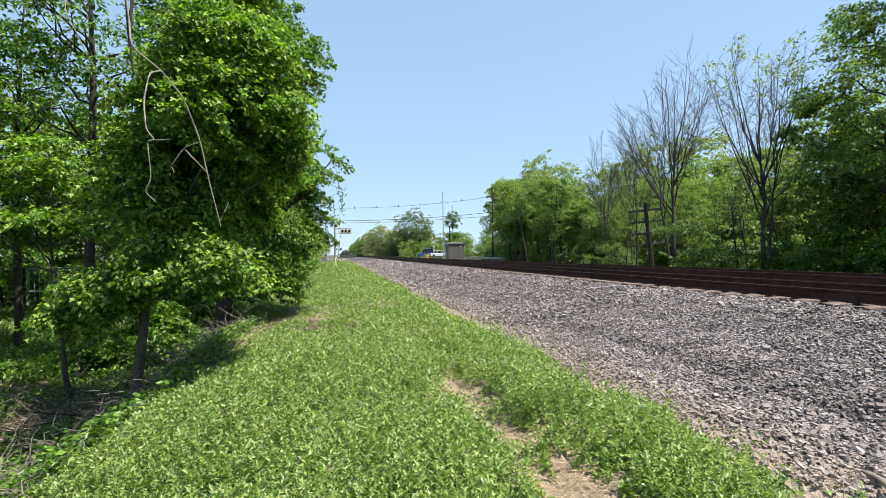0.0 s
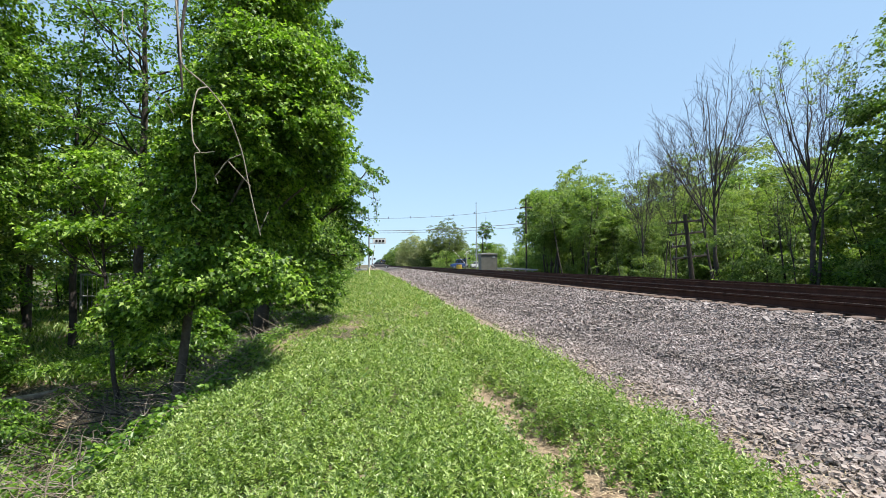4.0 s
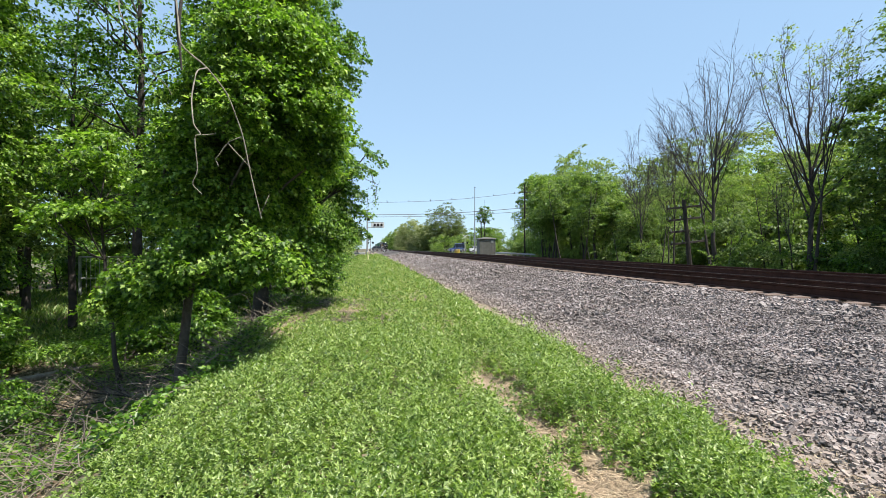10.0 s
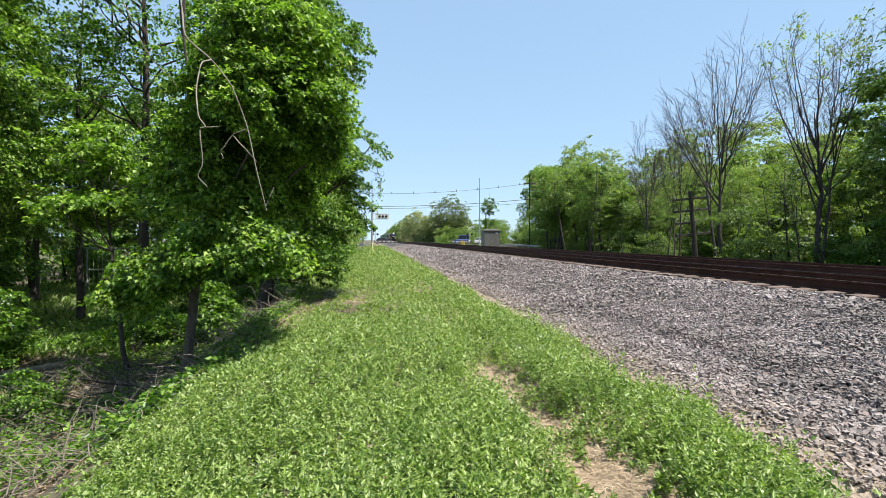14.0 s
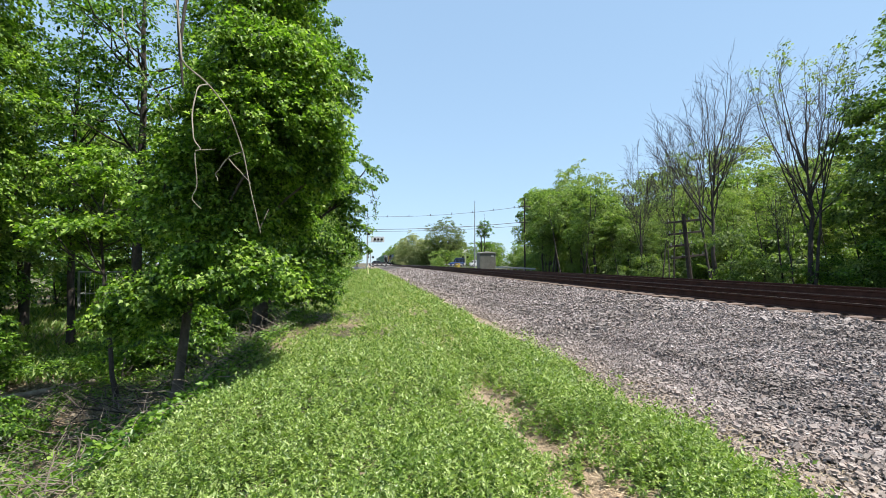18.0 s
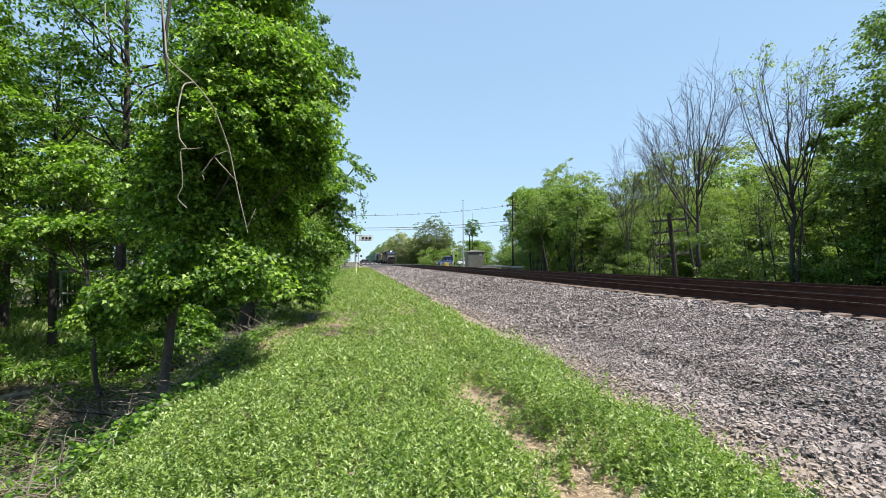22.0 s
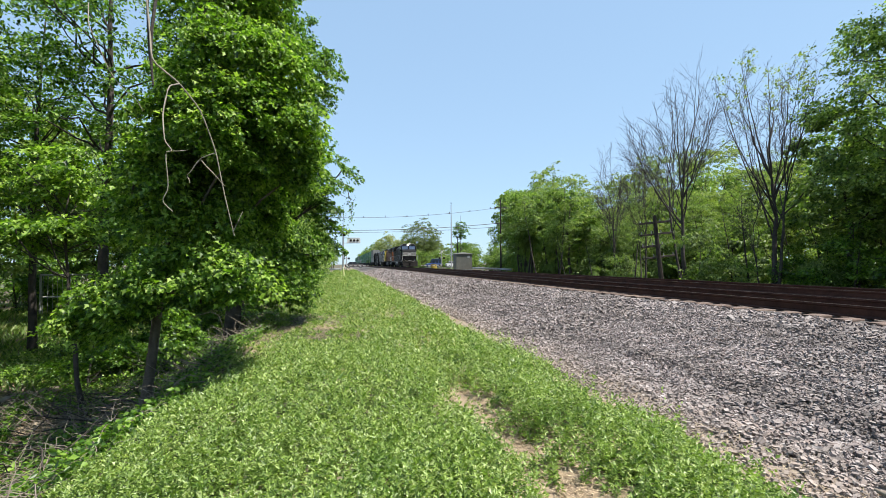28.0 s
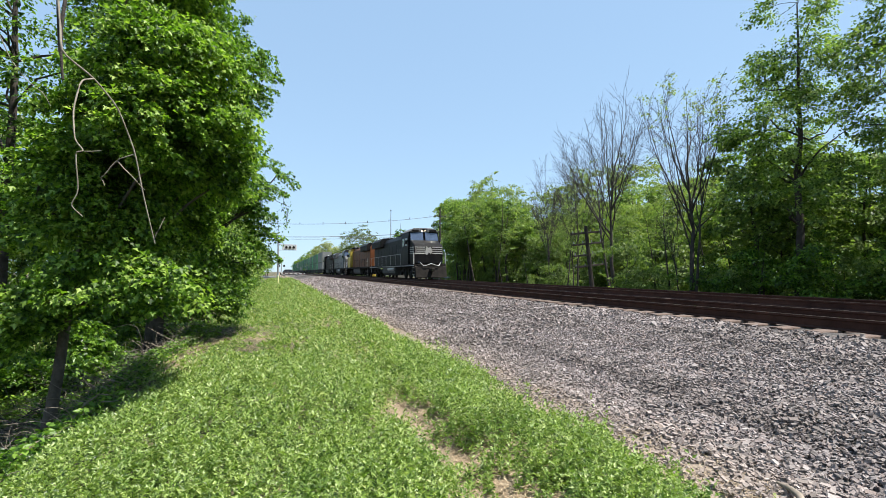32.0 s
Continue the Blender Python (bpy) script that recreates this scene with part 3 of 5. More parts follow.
FULL = template("leafy_tree", "full green deciduous tree in fresh leaf", 10.5, 0.16,
                [(0, 0, 7.2, 2.7, 2.7, 2.9), (0.8, 0.4, 4.4, 2.4, 2.4, 1.9), (-1.0, -0.5, 5.4, 2.2, 2.2, 2.1)], 330, 36, 0.19, 0.56, BARK_DARK, LEAF_WOOD, 21, gap=0.04)
SLIM = template("slender_tree", "slender tree with thin light green spring leaves", 11.5, 0.14,
                [(0, 0, 8.6, 1.8, 1.8, 2.8), (0.5, 0.3, 5.6, 1.7, 1.7, 2.0), (-0.3, 0, 7.0, 2.0, 2.0, 1.6)], 420, 28, 0.12, 0.5, BARK_DARK, LEAF_SPRING, 22, 16, 0.7)
DARK = template("tall_leafy_tree", "tall tree with a straight trunk and layered green leaves", 15.5, 0.2,
                [(0, 0, 12.3, 1.6, 1.6, 3.0), (0.3, 0.2, 10.0, 2.3, 2.3, 1.6), (0.4, 0.4, 8.0, 2.9, 2.9, 1.9), (-0.4, -0.3, 5.2, 2.6, 2.6, 1.6)], 560, 50, 0.115, 0.62, BARK_DARK, LEAF_WOOD, 23, 20)
BUSH = template("wild_shrub", "low bright green shrub at the wood's edge", 2.6, 0.04,
                [(0, 0, 1.2, 1.5, 1.5, 1.2), (0.7, 0.3, 0.8, 1.1, 1.1, 0.8)], 120, 40, 0.13, 0.5, BARK_DARK, LEAF_WOOD, 24, 5)
PALE = template("blossoming_tree", "pale yellowish tree in blossom", 10.0, 0.15,
                [(0, 0, 6.0, 3.2, 3.2, 3.8), (1.2, 0.5, 4.2, 2.6, 2.6, 3.0)], 620, 40, 0.2, 0.7, BARK_DARK, LEAF_PALE, 25, gap=-0.35)
DENSE = template("broad_tree", "broad dense green tree far beyond the road", 10.5, 0.16,
                 [(0, 0, 7.0, 3.1, 3.1, 3.2), (0.8, 0.4, 4.2, 2.8, 2.8, 2.4), (-1.0, -0.5, 5.2, 2.6, 2.6, 2.6), (0, 0, 2.4, 2.6, 2.6, 1.6)], 480, 36, 0.22, 0.6, BARK_DARK, LEAF_WOOD, 26, gap=-0.2)
SAPLING = template("sapling", "thin straight young tree with few leaves", 9.0, 0.075,
                   [(0, 0, 7.0, 1.0, 1.0, 1.8), (0.2, 0, 4.6, 0.9, 0.9, 1.2)], 50, 22, 0.14, 0.55, BARK_DARK, LEAF_SPRING, 27, 8, 1.0)
PALE_BUSH = template("light_shrub", "light green shrub in young leaf under the wood", 2.6, 0.04,
                     [(0, 0, 1.3, 1.4, 1.4, 1.3), (0.7, 0.3, 0.8, 1.1, 1.1, 0.8)], 110, 36, 0.12, 0.5, BARK_DARK, LEAF_SPRING, 28, 5)
SHADE_BUSH = template("shade_shrub", "green leafy shrub in the shade of the trees", 2.6, 0.04,
                      [(0, 0, 1.2, 1.5, 1.5, 1.2), (0.7, 0.3, 0.8, 1.1, 1.1, 0.8)], 120, 54, 0.10, 0.42, BARK_DARK, LEAF_IVY, 29, 5)
ROUND = template("round_tree", "large round tree with dense dull green leaves beyond the road", 10.5, 0.16,
                 [(0, 0, 6.6, 3.6, 3.6, 3.5), (0.6, 0.2, 3.8, 3.2, 3.2, 2.4), (-0.8, -0.3, 4.6, 3.0, 3.0, 2.6)], 1500, 30, 0.14, 0.4, BARK_DARK, LEAF_OLIVE_DARK, 30, gap=-0.45)
OLIVE = template("olive_green_tree", "broad tree in young olive-green leaf deep in the wood", 10.5, 0.15,
                 [(0, 0, 7.4, 2.8, 2.8, 2.8), (0.8, 0.4, 4.6, 2.5, 2.5, 2.0), (-1.0, -0.5, 5.6, 2.2, 2.2, 2.0)], 310, 34, 0.18, 0.56, BARK_DARK, LEAF_OLIVE, 32, 16, gap=0.04)
used_up = set()


def plant(ob, x, y, scale=1.0, turn=0.0, tall=1.0, z=None):
    """Sets a template's first or next tree at a place."""
    zz = float(ground_z(np.array(x), np.array(y))) - 0.05 if z is None else z
    m = pose(x, y, zz, 0, 0, turn) @ Matrix.Diagonal((scale, scale, scale * tall, 1))
    if ob.name not in used_up:
        used_up.add(ob.name)
        ob.matrix_basis = m
        return ob
    return copy_thing_at(ob, m)


def copy_thing_at(ob, m):
    made = copy_thing(ob, m)
    made.matrix_basis = m
    return made


rw = np.random.default_rng(31)


def clear(x, y, reach):
    """Whether a tree there stays inside the wood's edge, which draws back from the tracks towards the road."""
    return x > 0.352 * y + reach


# the edge of the wood across the tracks: shrubs, then trees behind them
for y in np.arange(3, 74, 4.6):
    x, sc = 19.8 + rw.uniform(-0.4, 2.0), rw.uniform(0.5, 0.95)
    if clear(x, y, 1.6) and not 23.5 < y < 27.5:
        plant(PALE_BUSH, x, y + rw.uniform(-0.8, 0.8), sc, rw.uniform(0, 360), rw.uniform(0.8, 1.3))
plant(PALE_BUSH, 18.6, 22.3, 1.1, 40, 1.3)
plant(BUSH, 18.9, 20.9, 0.8, 140)
for y in np.arange(24, 80, 2.9):
    x = max(20.3, 0.352 * y + 2.0) + rw.uniform(0, 3.0)
    plant(SLIM, x, y + rw.uniform(-1, 1), rw.uniform(0.45, 0.62) if y < 42 else rw.uniform(0.62, 1.0), rw.uniform(0, 360))
for y in np.arange(14, 84, 4.4):
    x = max(24.0, 0.352 * y + 3.2) + rw.uniform(0, 3.0)
    plant(OLIVE if 18 < y < 60 else FULL, x, y + rw.uniform(-1.5, 1.5), rw.uniform(0.65, 0.85) if y < 45 else rw.uniform(0.8, 1.1), rw.uniform(0, 360))
for y, sc, k in ((58, 1.2, 40), (64, 1.18, 100), (51, 1.08, 10), (70, 1.12, 200), (41.5, 0.95, 75)):
    plant(FULL, max(21.0, 0.352 * y + 2.7 * sc), y, sc, k)
for x, y, sc, k in ((20.2, 13.8, 1.0, 0), (21.5, 9.5, 1.05, 80), (19.8, 5.0, 1.0, 160), (23, 2, 1.0, 300), (25.5, 8.0, 0.95, 30)):
    plant(DARK, x, y, sc, k)
for y in np.arange(3, 84, 2.6):
    if y < 56:
        plant(PALE_BUSH, max(23.0, 0.352 * y + 3.8) + rw.uniform(-0.5, 1.5), y, rw.uniform(1.0, 1.7), rw.uniform(0, 360), rw.uniform(0.9, 1.4))
for y in np.arange(18, 100, 5.5):
    x = max(31.5, 0.352 * y + 6) + rw.uniform(-1.5, 2)
    plant(FULL, x, y, rw.uniform(0.85, 1.05), rw.uniform(0, 360))
    plant(BUSH, x - 2.5, y + 2, rw.uniform(1.6, 2.2), rw.uniform(0, 360))
for y in np.arange(3, 50, 2.4):
    plant(SAPLING, rw.uniform(18.8, 24.5), y + rw.uniform(-0.7, 0.7), rw.uniform(0.5, 0.75) if 15 < y < 40 else rw.uniform(0.7, 1.25), rw.uniform(0, 360))
for x, y, sc, k in ((33.2, 87.5, 1.7, 15), (35.3, 92.5, 1.8, 95), (38, 98, 1.9, 170), (39.5, 88, 1.85, 260), (43, 95, 1.85, 330), (44, 103, 1.9, 60)):
    plant(FULL, x, y, sc, k)
    plant(BUSH, x + 1.5, y + 1.0, 1.3, k)
for x, y, sc in ((34, 106, 1.5), (39, 110, 1.6), (46, 112, 1.7), (54, 108, 1.8), (30.5, 138, 1.8), (36, 142, 1.9), (42, 136, 1.9), (20.5, 140, 1.4), (27, 146, 1.5), (50, 138, 1.9)):
    plant(BUSH, x, y, sc, rw.uniform(0, 360))
for x, y, s in ((27, 2, 1.3), (28, 6, 1.4), (27.5, 10, 1.4), (28.5, 14, 1.5), (29, -2, 1.5), (31, 4, 1.9), (31, 11, 1.9), (22, 0, 1.2), (24.5, 4.5, 1.3), (22.5, 7, 1.1), (25.5, 9, 1.4)):
    plant(BUSH, x, y, s, rw.uniform(0, 360))
for y in np.arange(20, 66, 5.2):
    plant(OLIVE, max(33.0, 0.36 * y + 14) + rw.uniform(-1.5, 2.0), y, rw.uniform(0.9, 1.05) if y < 36 else rw.uniform(1.2, 1.4), rw.uniform(0, 360))
plant(OLIVE, 33.4, 70, 1.72, 20)
plant(SLIM, 32.4, 73.5, 1.5, 200)
for ob, x, y, sc, k in ((FULL, 21.8, 16.6, 0.95, 50), (SHADE_BUSH, 20.2, 15.6, 1.3, 10), (SHADE_BUSH, 20.6, 12.6, 1.3, 120), (SHADE_BUSH, 20.8, 18.9, 1.0, 210), (SHADE_BUSH, 21.0, 9.5, 1.3, 300), (SHADE_BUSH, 21.5, 6.0, 1.3, 80)):
    plant(ob, x, y, sc, k)
for y in np.arange(-8, 62, 4.0):
    plant(BUSH, max(35.5, 0.352 * y + 14) + rw.uniform(0, 2.5), y, rw.uniform(1.9, 2.5), rw.uniform(0, 360))
# beyond the road
plant(ROUND, 26.6, 160, 1.95, 20, 0.98, -3.5)
plant(ROUND, 30.2, 166, 1.45, 140, 0.95, -3.5)
plant(ROUND, 22.4, 168, 1.45, 200, 0.95, -3.5)
plant(BUSH, 24, 150, 2.6, 50)
plant(BUSH, 29, 151, 2.6, 150)
plant(PALE, 18.8, 200, 1.8, 0, 1.0, -4.5)
plant(PALE, 22.8, 192, 1.5, 120, 1.0, -4.0)
plant(PALE, 16.4, 214, 1.5, 220, 1.0, -4.0)
for i, y in enumerate(np.arange(225, 520, 18)):
    plant(DENSE, 17.5 + rw.uniform(-0.5, 3), y, rw.uniform(1.3, 1.6), rw.uniform(0, 360), 1.0, -3.5)
for x, y, s in ((40, 150, 0.95), (47, 140, 0.9), (54, 150, 0.9), (52, 128, 0.8), (60, 135, 1.0), (44, 165, 1.1), (36, 180, 1.0), (66, 120, 1.1), (75, 125, 1.2), (40, 172, 1.2), (49, 178, 1.2), (58, 172, 1.2), (68, 165, 1.2), (80, 150, 1.3), (33, 205, 1.3), (42, 215, 1.4), (54, 210, 1.4), (66, 200, 1.4)):
    plant(DENSE, x, y, s, rw.uniform(0, 360), 1.0, -3.0)
# along the bank beyond the ivy tree
for x, y, s in ((-3.4, 18, 0.75), (-3.3, 23, 0.7), (-3.2, 29, 0.75), (-3.2, 36, 0.75), (-3.6, 43, 0.8),
                (-6, 140, 1.2), (-7, 165, 1.3), (-6, 195, 1.3), (-6, 235, 1.3), (-6, 280, 1.3), (-6, 330, 1.4)):
    plant(FULL, x, y, s, rw.uniform(0, 360))
for x, y, sc in ((-3.6, 50, 0.75), (-3.8, 58, 0.8), (-4.2, 67, 0.85), (-4.8, 77, 0.9), (-5.4, 87, 0.95), (-9, 70, 1.1), (-10, 85, 1.2), (-14, 100, 1.3), (-12, 128, 1.2)):
    plant(DENSE, x, y, sc, rw.uniform(0, 360))
# the wood on the low ground
for ob, x, y, sc in ((OLIVE, -12.5, 20, 0.95), (FULL, -10.6, 24, 1.0), (SLIM, -12, 13.5, 0.9), (OLIVE, -15, 24, 1.05), (OLIVE, -9, 30, 1.1),
                     (FULL, -15, 33, 0.9), (FULL, -20, 20, 0.9), (FULL, -22, 30, 1.0), (FULL, -28, 26, 1.1), (SLIM, -17, 16, 0.9), (FULL, -30, 40, 1.2), (FULL, -18, 45, 1.2), (FULL, -10, 42, 1.0),
                     (SHADE_BUSH, -4.5, 4.3, 0.34), (SHADE_BUSH, -5.2, 7.5, 0.45), (SHADE_BUSH, -6.0, 6.9, 0.4), (SHADE_BUSH, -5.2, 13.5, 0.6), (SHADE_BUSH, -8.6, 11.5, 0.8), (SHADE_BUSH, -11.2, 14.6, 1.2), (FULL, -11.0, 15.2, 0.72), (SHADE_BUSH, -5.6, 12.2, 0.7), (FULL, -5.5, 17.3, 0.6), (SHADE_BUSH, -13.5, 17.5, 1.3), (FULL, -15.5, 20, 0.8), (SHADE_BUSH, -18, 24, 1.6), (SHADE_BUSH, -13, 31, 1.6), (SHADE_BUSH, -17, 33, 1.8), (SHADE_BUSH, -10, 33, 1.6), (SHADE_BUSH, -22, 30, 1.8), (SHADE_BUSH, -4.2, 16, 1.2), (SHADE_BUSH, -15, 16, 1.3), (SHADE_BUSH, -6.2, 19, 1.4), (SHADE_BUSH, -4.0, 11.2, 0.8),
                     (SHADE_BUSH, -17, 20, 1.5), (SHADE_BUSH, -8.4, 25, 1.1), (SHADE_BUSH, -16, 28, 1.4), (SHADE_BUSH, -3.6, 20.5, 1.2), (SHADE_BUSH, -3.4, 28, 1.2), (SHADE_BUSH, -3.4, 36, 1.2), (SHADE_BUSH, -3.5, 46, 1.3), (SHADE_BUSH, -3.5, 56, 1.3), (SHADE_BUSH, -19, 33, 2.0), (SHADE_BUSH, -24, 36, 2.4), (SHADE_BUSH, -21, 27, 1.8), (SHADE_BUSH, -28, 34, 2.4)):
    plant(ob, x, y, sc, rw.uniform(0, 360))


def side_maple():
    rng = np.random.default_rng(14)
    root = thing("maple_tree", pose(-8.95, 12.0, -2.05), "maple with hanging bright green leaves in the hollow", "tree")
    trunk = bent(rng, (0, 0, 0), (0.3, 0.2, 9.5), 0.2, 10)
    blobs = [(0.2, -0.3, 4.6, 1.7, 1.8, 1.4), (0.3, -0.2, 6.8, 1.6, 1.8, 1.8), (0, 0, 9.0, 1.6, 1.7, 1.8), (-1.4, 0, 6.0, 1.6, 1.6, 2.6)]
    grow_tree(root, rng, trunk, 0.14, blobs, 1500, 50, 0.085, 0.36, BARK_DARK, LEAF_MAPLE, 24, 0.3, 9.0, gaps=(0.9, 1.8, -0.1), droop=0.5)


side_maple()


def airy_tree(x, y, h, seed, r=0.12, leaf=0.1):
    """Tall dark trunk with crooked boughs and few leaves, the sky showing through."""
    rng = np.random.default_rng(seed)
    root = thing("airy_tree", pose(x, y, float(ground_z(np.array(x), np.array(y))) - 0.05), "tall thin tree with dark boughs and sparse leaves", "tree", "trees of the wood")
    trunk = bent(rng, (0, 0, 0), (0.1, 0.2, h), 0.15, 12)
    grow_tree(root, rng, trunk, r, [(0, 0, h * 0.72, 2.4, 2.4, 2.6), (0.3, 0, h * 0.45, 2.2, 2.2, 1.0)], 290, 46, leaf, 0.5, BARK_DARK, LEAF_IVY, 34, 0.15, float(seed), 8, gaps=(0.8, 1.8, 0.05))


airy_tree(32.6, 131, 15.5, 74, 0.16, 0.19)
airy_tree(-6.15, 14.0, 12.5, 71, 0.16)
airy_tree(-9.0, 16.5, 11.0, 72)


# ---- bare trees across the tracks ----
def bare_tree(at, label, stems, seed, tufts=0):
    """Leafless tree like a vase: branches leave the stem low and curve up to a dome, with side twigs. A stem: foot, lean, height, spread, branches, radius."""
    rng = np.random.default_rng(seed)
    root = thing("bare_tree", at, label, "tree")
    ends = []
    for (x0, y0, tx, ty, h, wide, branches, r0) in stems:
        tubes = Tubes(4)
        foot = np.array([x0, y0, 0.0])
        lean = np.array([tx, ty, 1.0])
        rise = bent(rng, foot, foot + lean * h * 0.62, 0.02 * h, 9)
        tubes.add(rise, np.linspace(r0, r0 * 0.12, 9))
        for b in range(branches):
            a = b * 2.4 + rng.uniform(-0.4, 0.4)
            far = wide * math.sqrt(rng.uniform(0.03, 1.0))
            end = foot + lean * h * (1 - 0.28 * (far / wide) ** 2) * rng.uniform(0.86, 1.0) + np.array([math.cos(a) * far, math.sin(a) * far, 0])
            k = rng.uniform(0.34, 0.95)
            start = np.array([np.interp(k, np.linspace(0, 1, 9), rise[:, c]) for c in range(3)])
            knee = start + (end - start) * np.array([0.66, 0.66, 0.42])
            u = np.linspace(0, 1, 9)[:, None]
            line = (1 - u) ** 2 * start + 2 * u * (1 - u) * knee + u ** 2 * end
            line[1:-1] += rng.standard_normal((7, 3)) * 0.0028 * h
            thick = r0 * rng.uniform(0.18, 0.34)
            tubes.add(line, np.linspace(thick, 0.007, 9))
            ends.append(end)
            for q in np.linspace(0.25, 0.97, 13):
                p = np.array([np.interp(q, u[:, 0], line[:, c]) for c in range(3)])
                way = line[min(int(q * 8) + 1, 8)] - line[int(q * 8)]
                way = way / (np.linalg.norm(way) + 1e-6) + rng.standard_normal(3) * np.array([0.55, 0.55, 0.2]) + np.array([0, 0, 0.15])
                way /= np.linalg.norm(way)
                long = h * rng.uniform(0.08, 0.17) * (1.15 - 0.5 * q)
                twig = bent(rng, p, p + way * long, 0.05 * long, 4)
                tubes.add(twig, [0.0095, 0.008, 0.0065, 0.005])
                ends.append(twig[-1])
                for e in (0.35, 0.6, 0.85):
                    g = p + way * long * e
                    sub = way + rng.standard_normal(3) * 0.45
                    tubes.add([g, g + sub / np.linalg.norm(sub) * long * 0.5], [0.006, 0.004])
        part("stem", tubes.mesh("stem"), BARK_BARE, root)
    if tufts:
        e = np.array(ends)
        e = e[(e[:, 2] > np.quantile(e[:, 2], 0.72)) | (e[:, 1] > np.quantile(e[:, 1], 0.93))]
        e = e[rng.choice(len(e), min(tufts, len(e)), replace=False)]
        V, F = leaves(rng, scatter(rng, e, 12, 0.28), 0.13)
        part("young_leaves", quick("young_leaves", V, F), LEAF_OLIVE, root, "sparse yellow-green tufts")


bare_tree(pose(19.5, 24.2, -1.0), "leafless grey tree with a fan of fine twigs", [(0, 0, 0.0, -0.02, 13.2, 3.2, 16, 0.17), (-0.1, 0.3, 0.0, 0.16, 12.0, 2.6, 11, 0.11)], 41)
bare_tree(pose(19.8, 28.6, -1.0), "leafless thin grey tree", [(0, 0, 0.0, 0.02, 11.0, 1.9, 10, 0.08), (0.1, 0.4, 0.0, 0.06, 9.3, 1.2, 7, 0.06)], 42)
bare_tree(pose(20.2, 32.8, -1.0), "leafless thin grey tree", [(0, 0, 0.0, 0.02, 10.8, 1.9, 10, 0.08), (0.1, 0.4, 0.0, 0.08, 9.2, 1.2, 7, 0.06)], 43)
bare_tree(pose(19.4, 18.5, -1.0), "dark forked tree with bare twigs and a few young leaves", [(0, 0, 0.0, 0.02, 11.9, 3.2, 13, 0.18), (0.1, -0.15, 0.02, -0.1, 10.4, 2.2, 7, 0.11), (-0.1, 0.5, 0.0, 0.10, 6.5, 0.8, 4, 0.06)], 44, 65)


# ---- weeds, straw, brush and stones ----
def lane_cover(x, y):
    """How thickly the weeds stand on the lane: thin on the worn wheel rut and on the straw."""
    rut = 1.1 * np.exp(-((x - 1.37 - 0.06 * np.sin(y * 2.3)) / (0.22 + 0.08 * np.sin(y * 4.1) + 0.03 * np.sin(y * 11.3))) ** 4 - ((y - 4.7) / 1.2) ** 6) + 0.85 * np.exp(-((x - 1.45) / 0.25) ** 4 - ((y - 2.8) / 0.5) ** 4)
    streaks = 0.55 + 0.45 * np.sin(5.0 * x + 2.2 * y) * np.sin(3.1 * y - 1.3 * x)
    straw = 1.7 * streaks * np.exp(-(((x + 0.4 + 0.25 * (y - 11.4)) / 1.0) ** 2 + ((y - 11.6) / 2.6) ** 2)) + 0.9 * np.exp(-(((x + 1.8) / 0.5) ** 2 + ((y - 10.0) / 3.0) ** 2))
    edge = 1 / (1 + np.exp(-(2.68 + 0.17 * np.sin(y * 2.1) + 0.1 * np.sin(y * 5.3) - x) / 0.07)) / (1 + np.exp(-(x + 1.97 + 0.12 * np.sin(y * 1.7) + 0.06 * np.sin(y * 4.9)) / 0.09))
    return np.clip(edge * (1 - np.minimum(1.15 * rut, 1)) * (1 - np.minimum(0.92 * straw, 1)), 0, 1)


def weed_bed(rng, y0, y1, per_m2, leaf, height, each, x0=-2.5, x1=2.95, wide=0.3, lobed=False):
    """Upright plants: leaves set round a leaning stem, the lower ones spreading, the upper ones steep."""
    n = int((x1 - x0) * (y1 - y0) * per_m2)
    x, y = rng.uniform(x0, x1, n), rng.uniform(y0, y1, n)
    tufts = 0.66 + 0.34 * np.sin(x * 9.1 + 2.0 * np.sin(y * 5.3)) * np.sin(y * 7.7 + 1.7 * np.sin(x * 6.1))
    keep = rng.uniform(0, 1, n) < lane_cover(x, y) * tufts
    x, y, tufts = x[keep], y[keep], tufts[keep]
    tall = height * (0.82 + 0.25 * np.sin(x * 2.3 + 1.3 * np.sin(y * 1.1)) + 0.3 * rng.standard_normal(len(x))).clip(0.3, 1.8) * (0.35 + 0.85 * tufts)
    tall *= (0.25 + 0.75 * lane_cover(x, y) ** 2) * (0.45 + 0.55 * np.clip((x + 2.0) / 0.7, 0, 1)) * (1 + 0.6 * np.exp(-((x - 2.12) / 0.4) ** 4))
    s = (np.arange(each)[None] + rng.uniform(0.2, 1.2, (len(x), each))) / (each + 0.2)
    a = rng.uniform(0, 6.28, (len(x), 1)) + 2.4 * np.arange(each)[None] + 0.5 * rng.standard_normal((len(x), each))
    lean = rng.standard_normal((len(x), 2)) * 0.22
    P = np.stack([x[:, None] + lean[:, :1] * s * tall[:, None], y[:, None] + lean[:, 1:] * s * tall[:, None], ground_z(x, y)[:, None] + tall[:, None] * (0.12 + 0.88 * s)], -1)
    rise = 0.1 + 1.1 * s ** 2 + 0.3 * rng.standard_normal(s.shape)
    D = np.stack([np.cos(a), np.sin(a), rise], -1)
    D /= np.linalg.norm(D, axis=-1, keepdims=True)
    P += D * 0.008
    if lobed:
        return lobed_leaves(rng, P.reshape(-1, 3), leaf, D.reshape(-1, 3), 1.0, wide, 0.3)
    return leaves(rng, P.reshape(-1, 3), leaf, flat=1.0, wide=wide, spread=0.3, along=D.reshape(-1, 3))


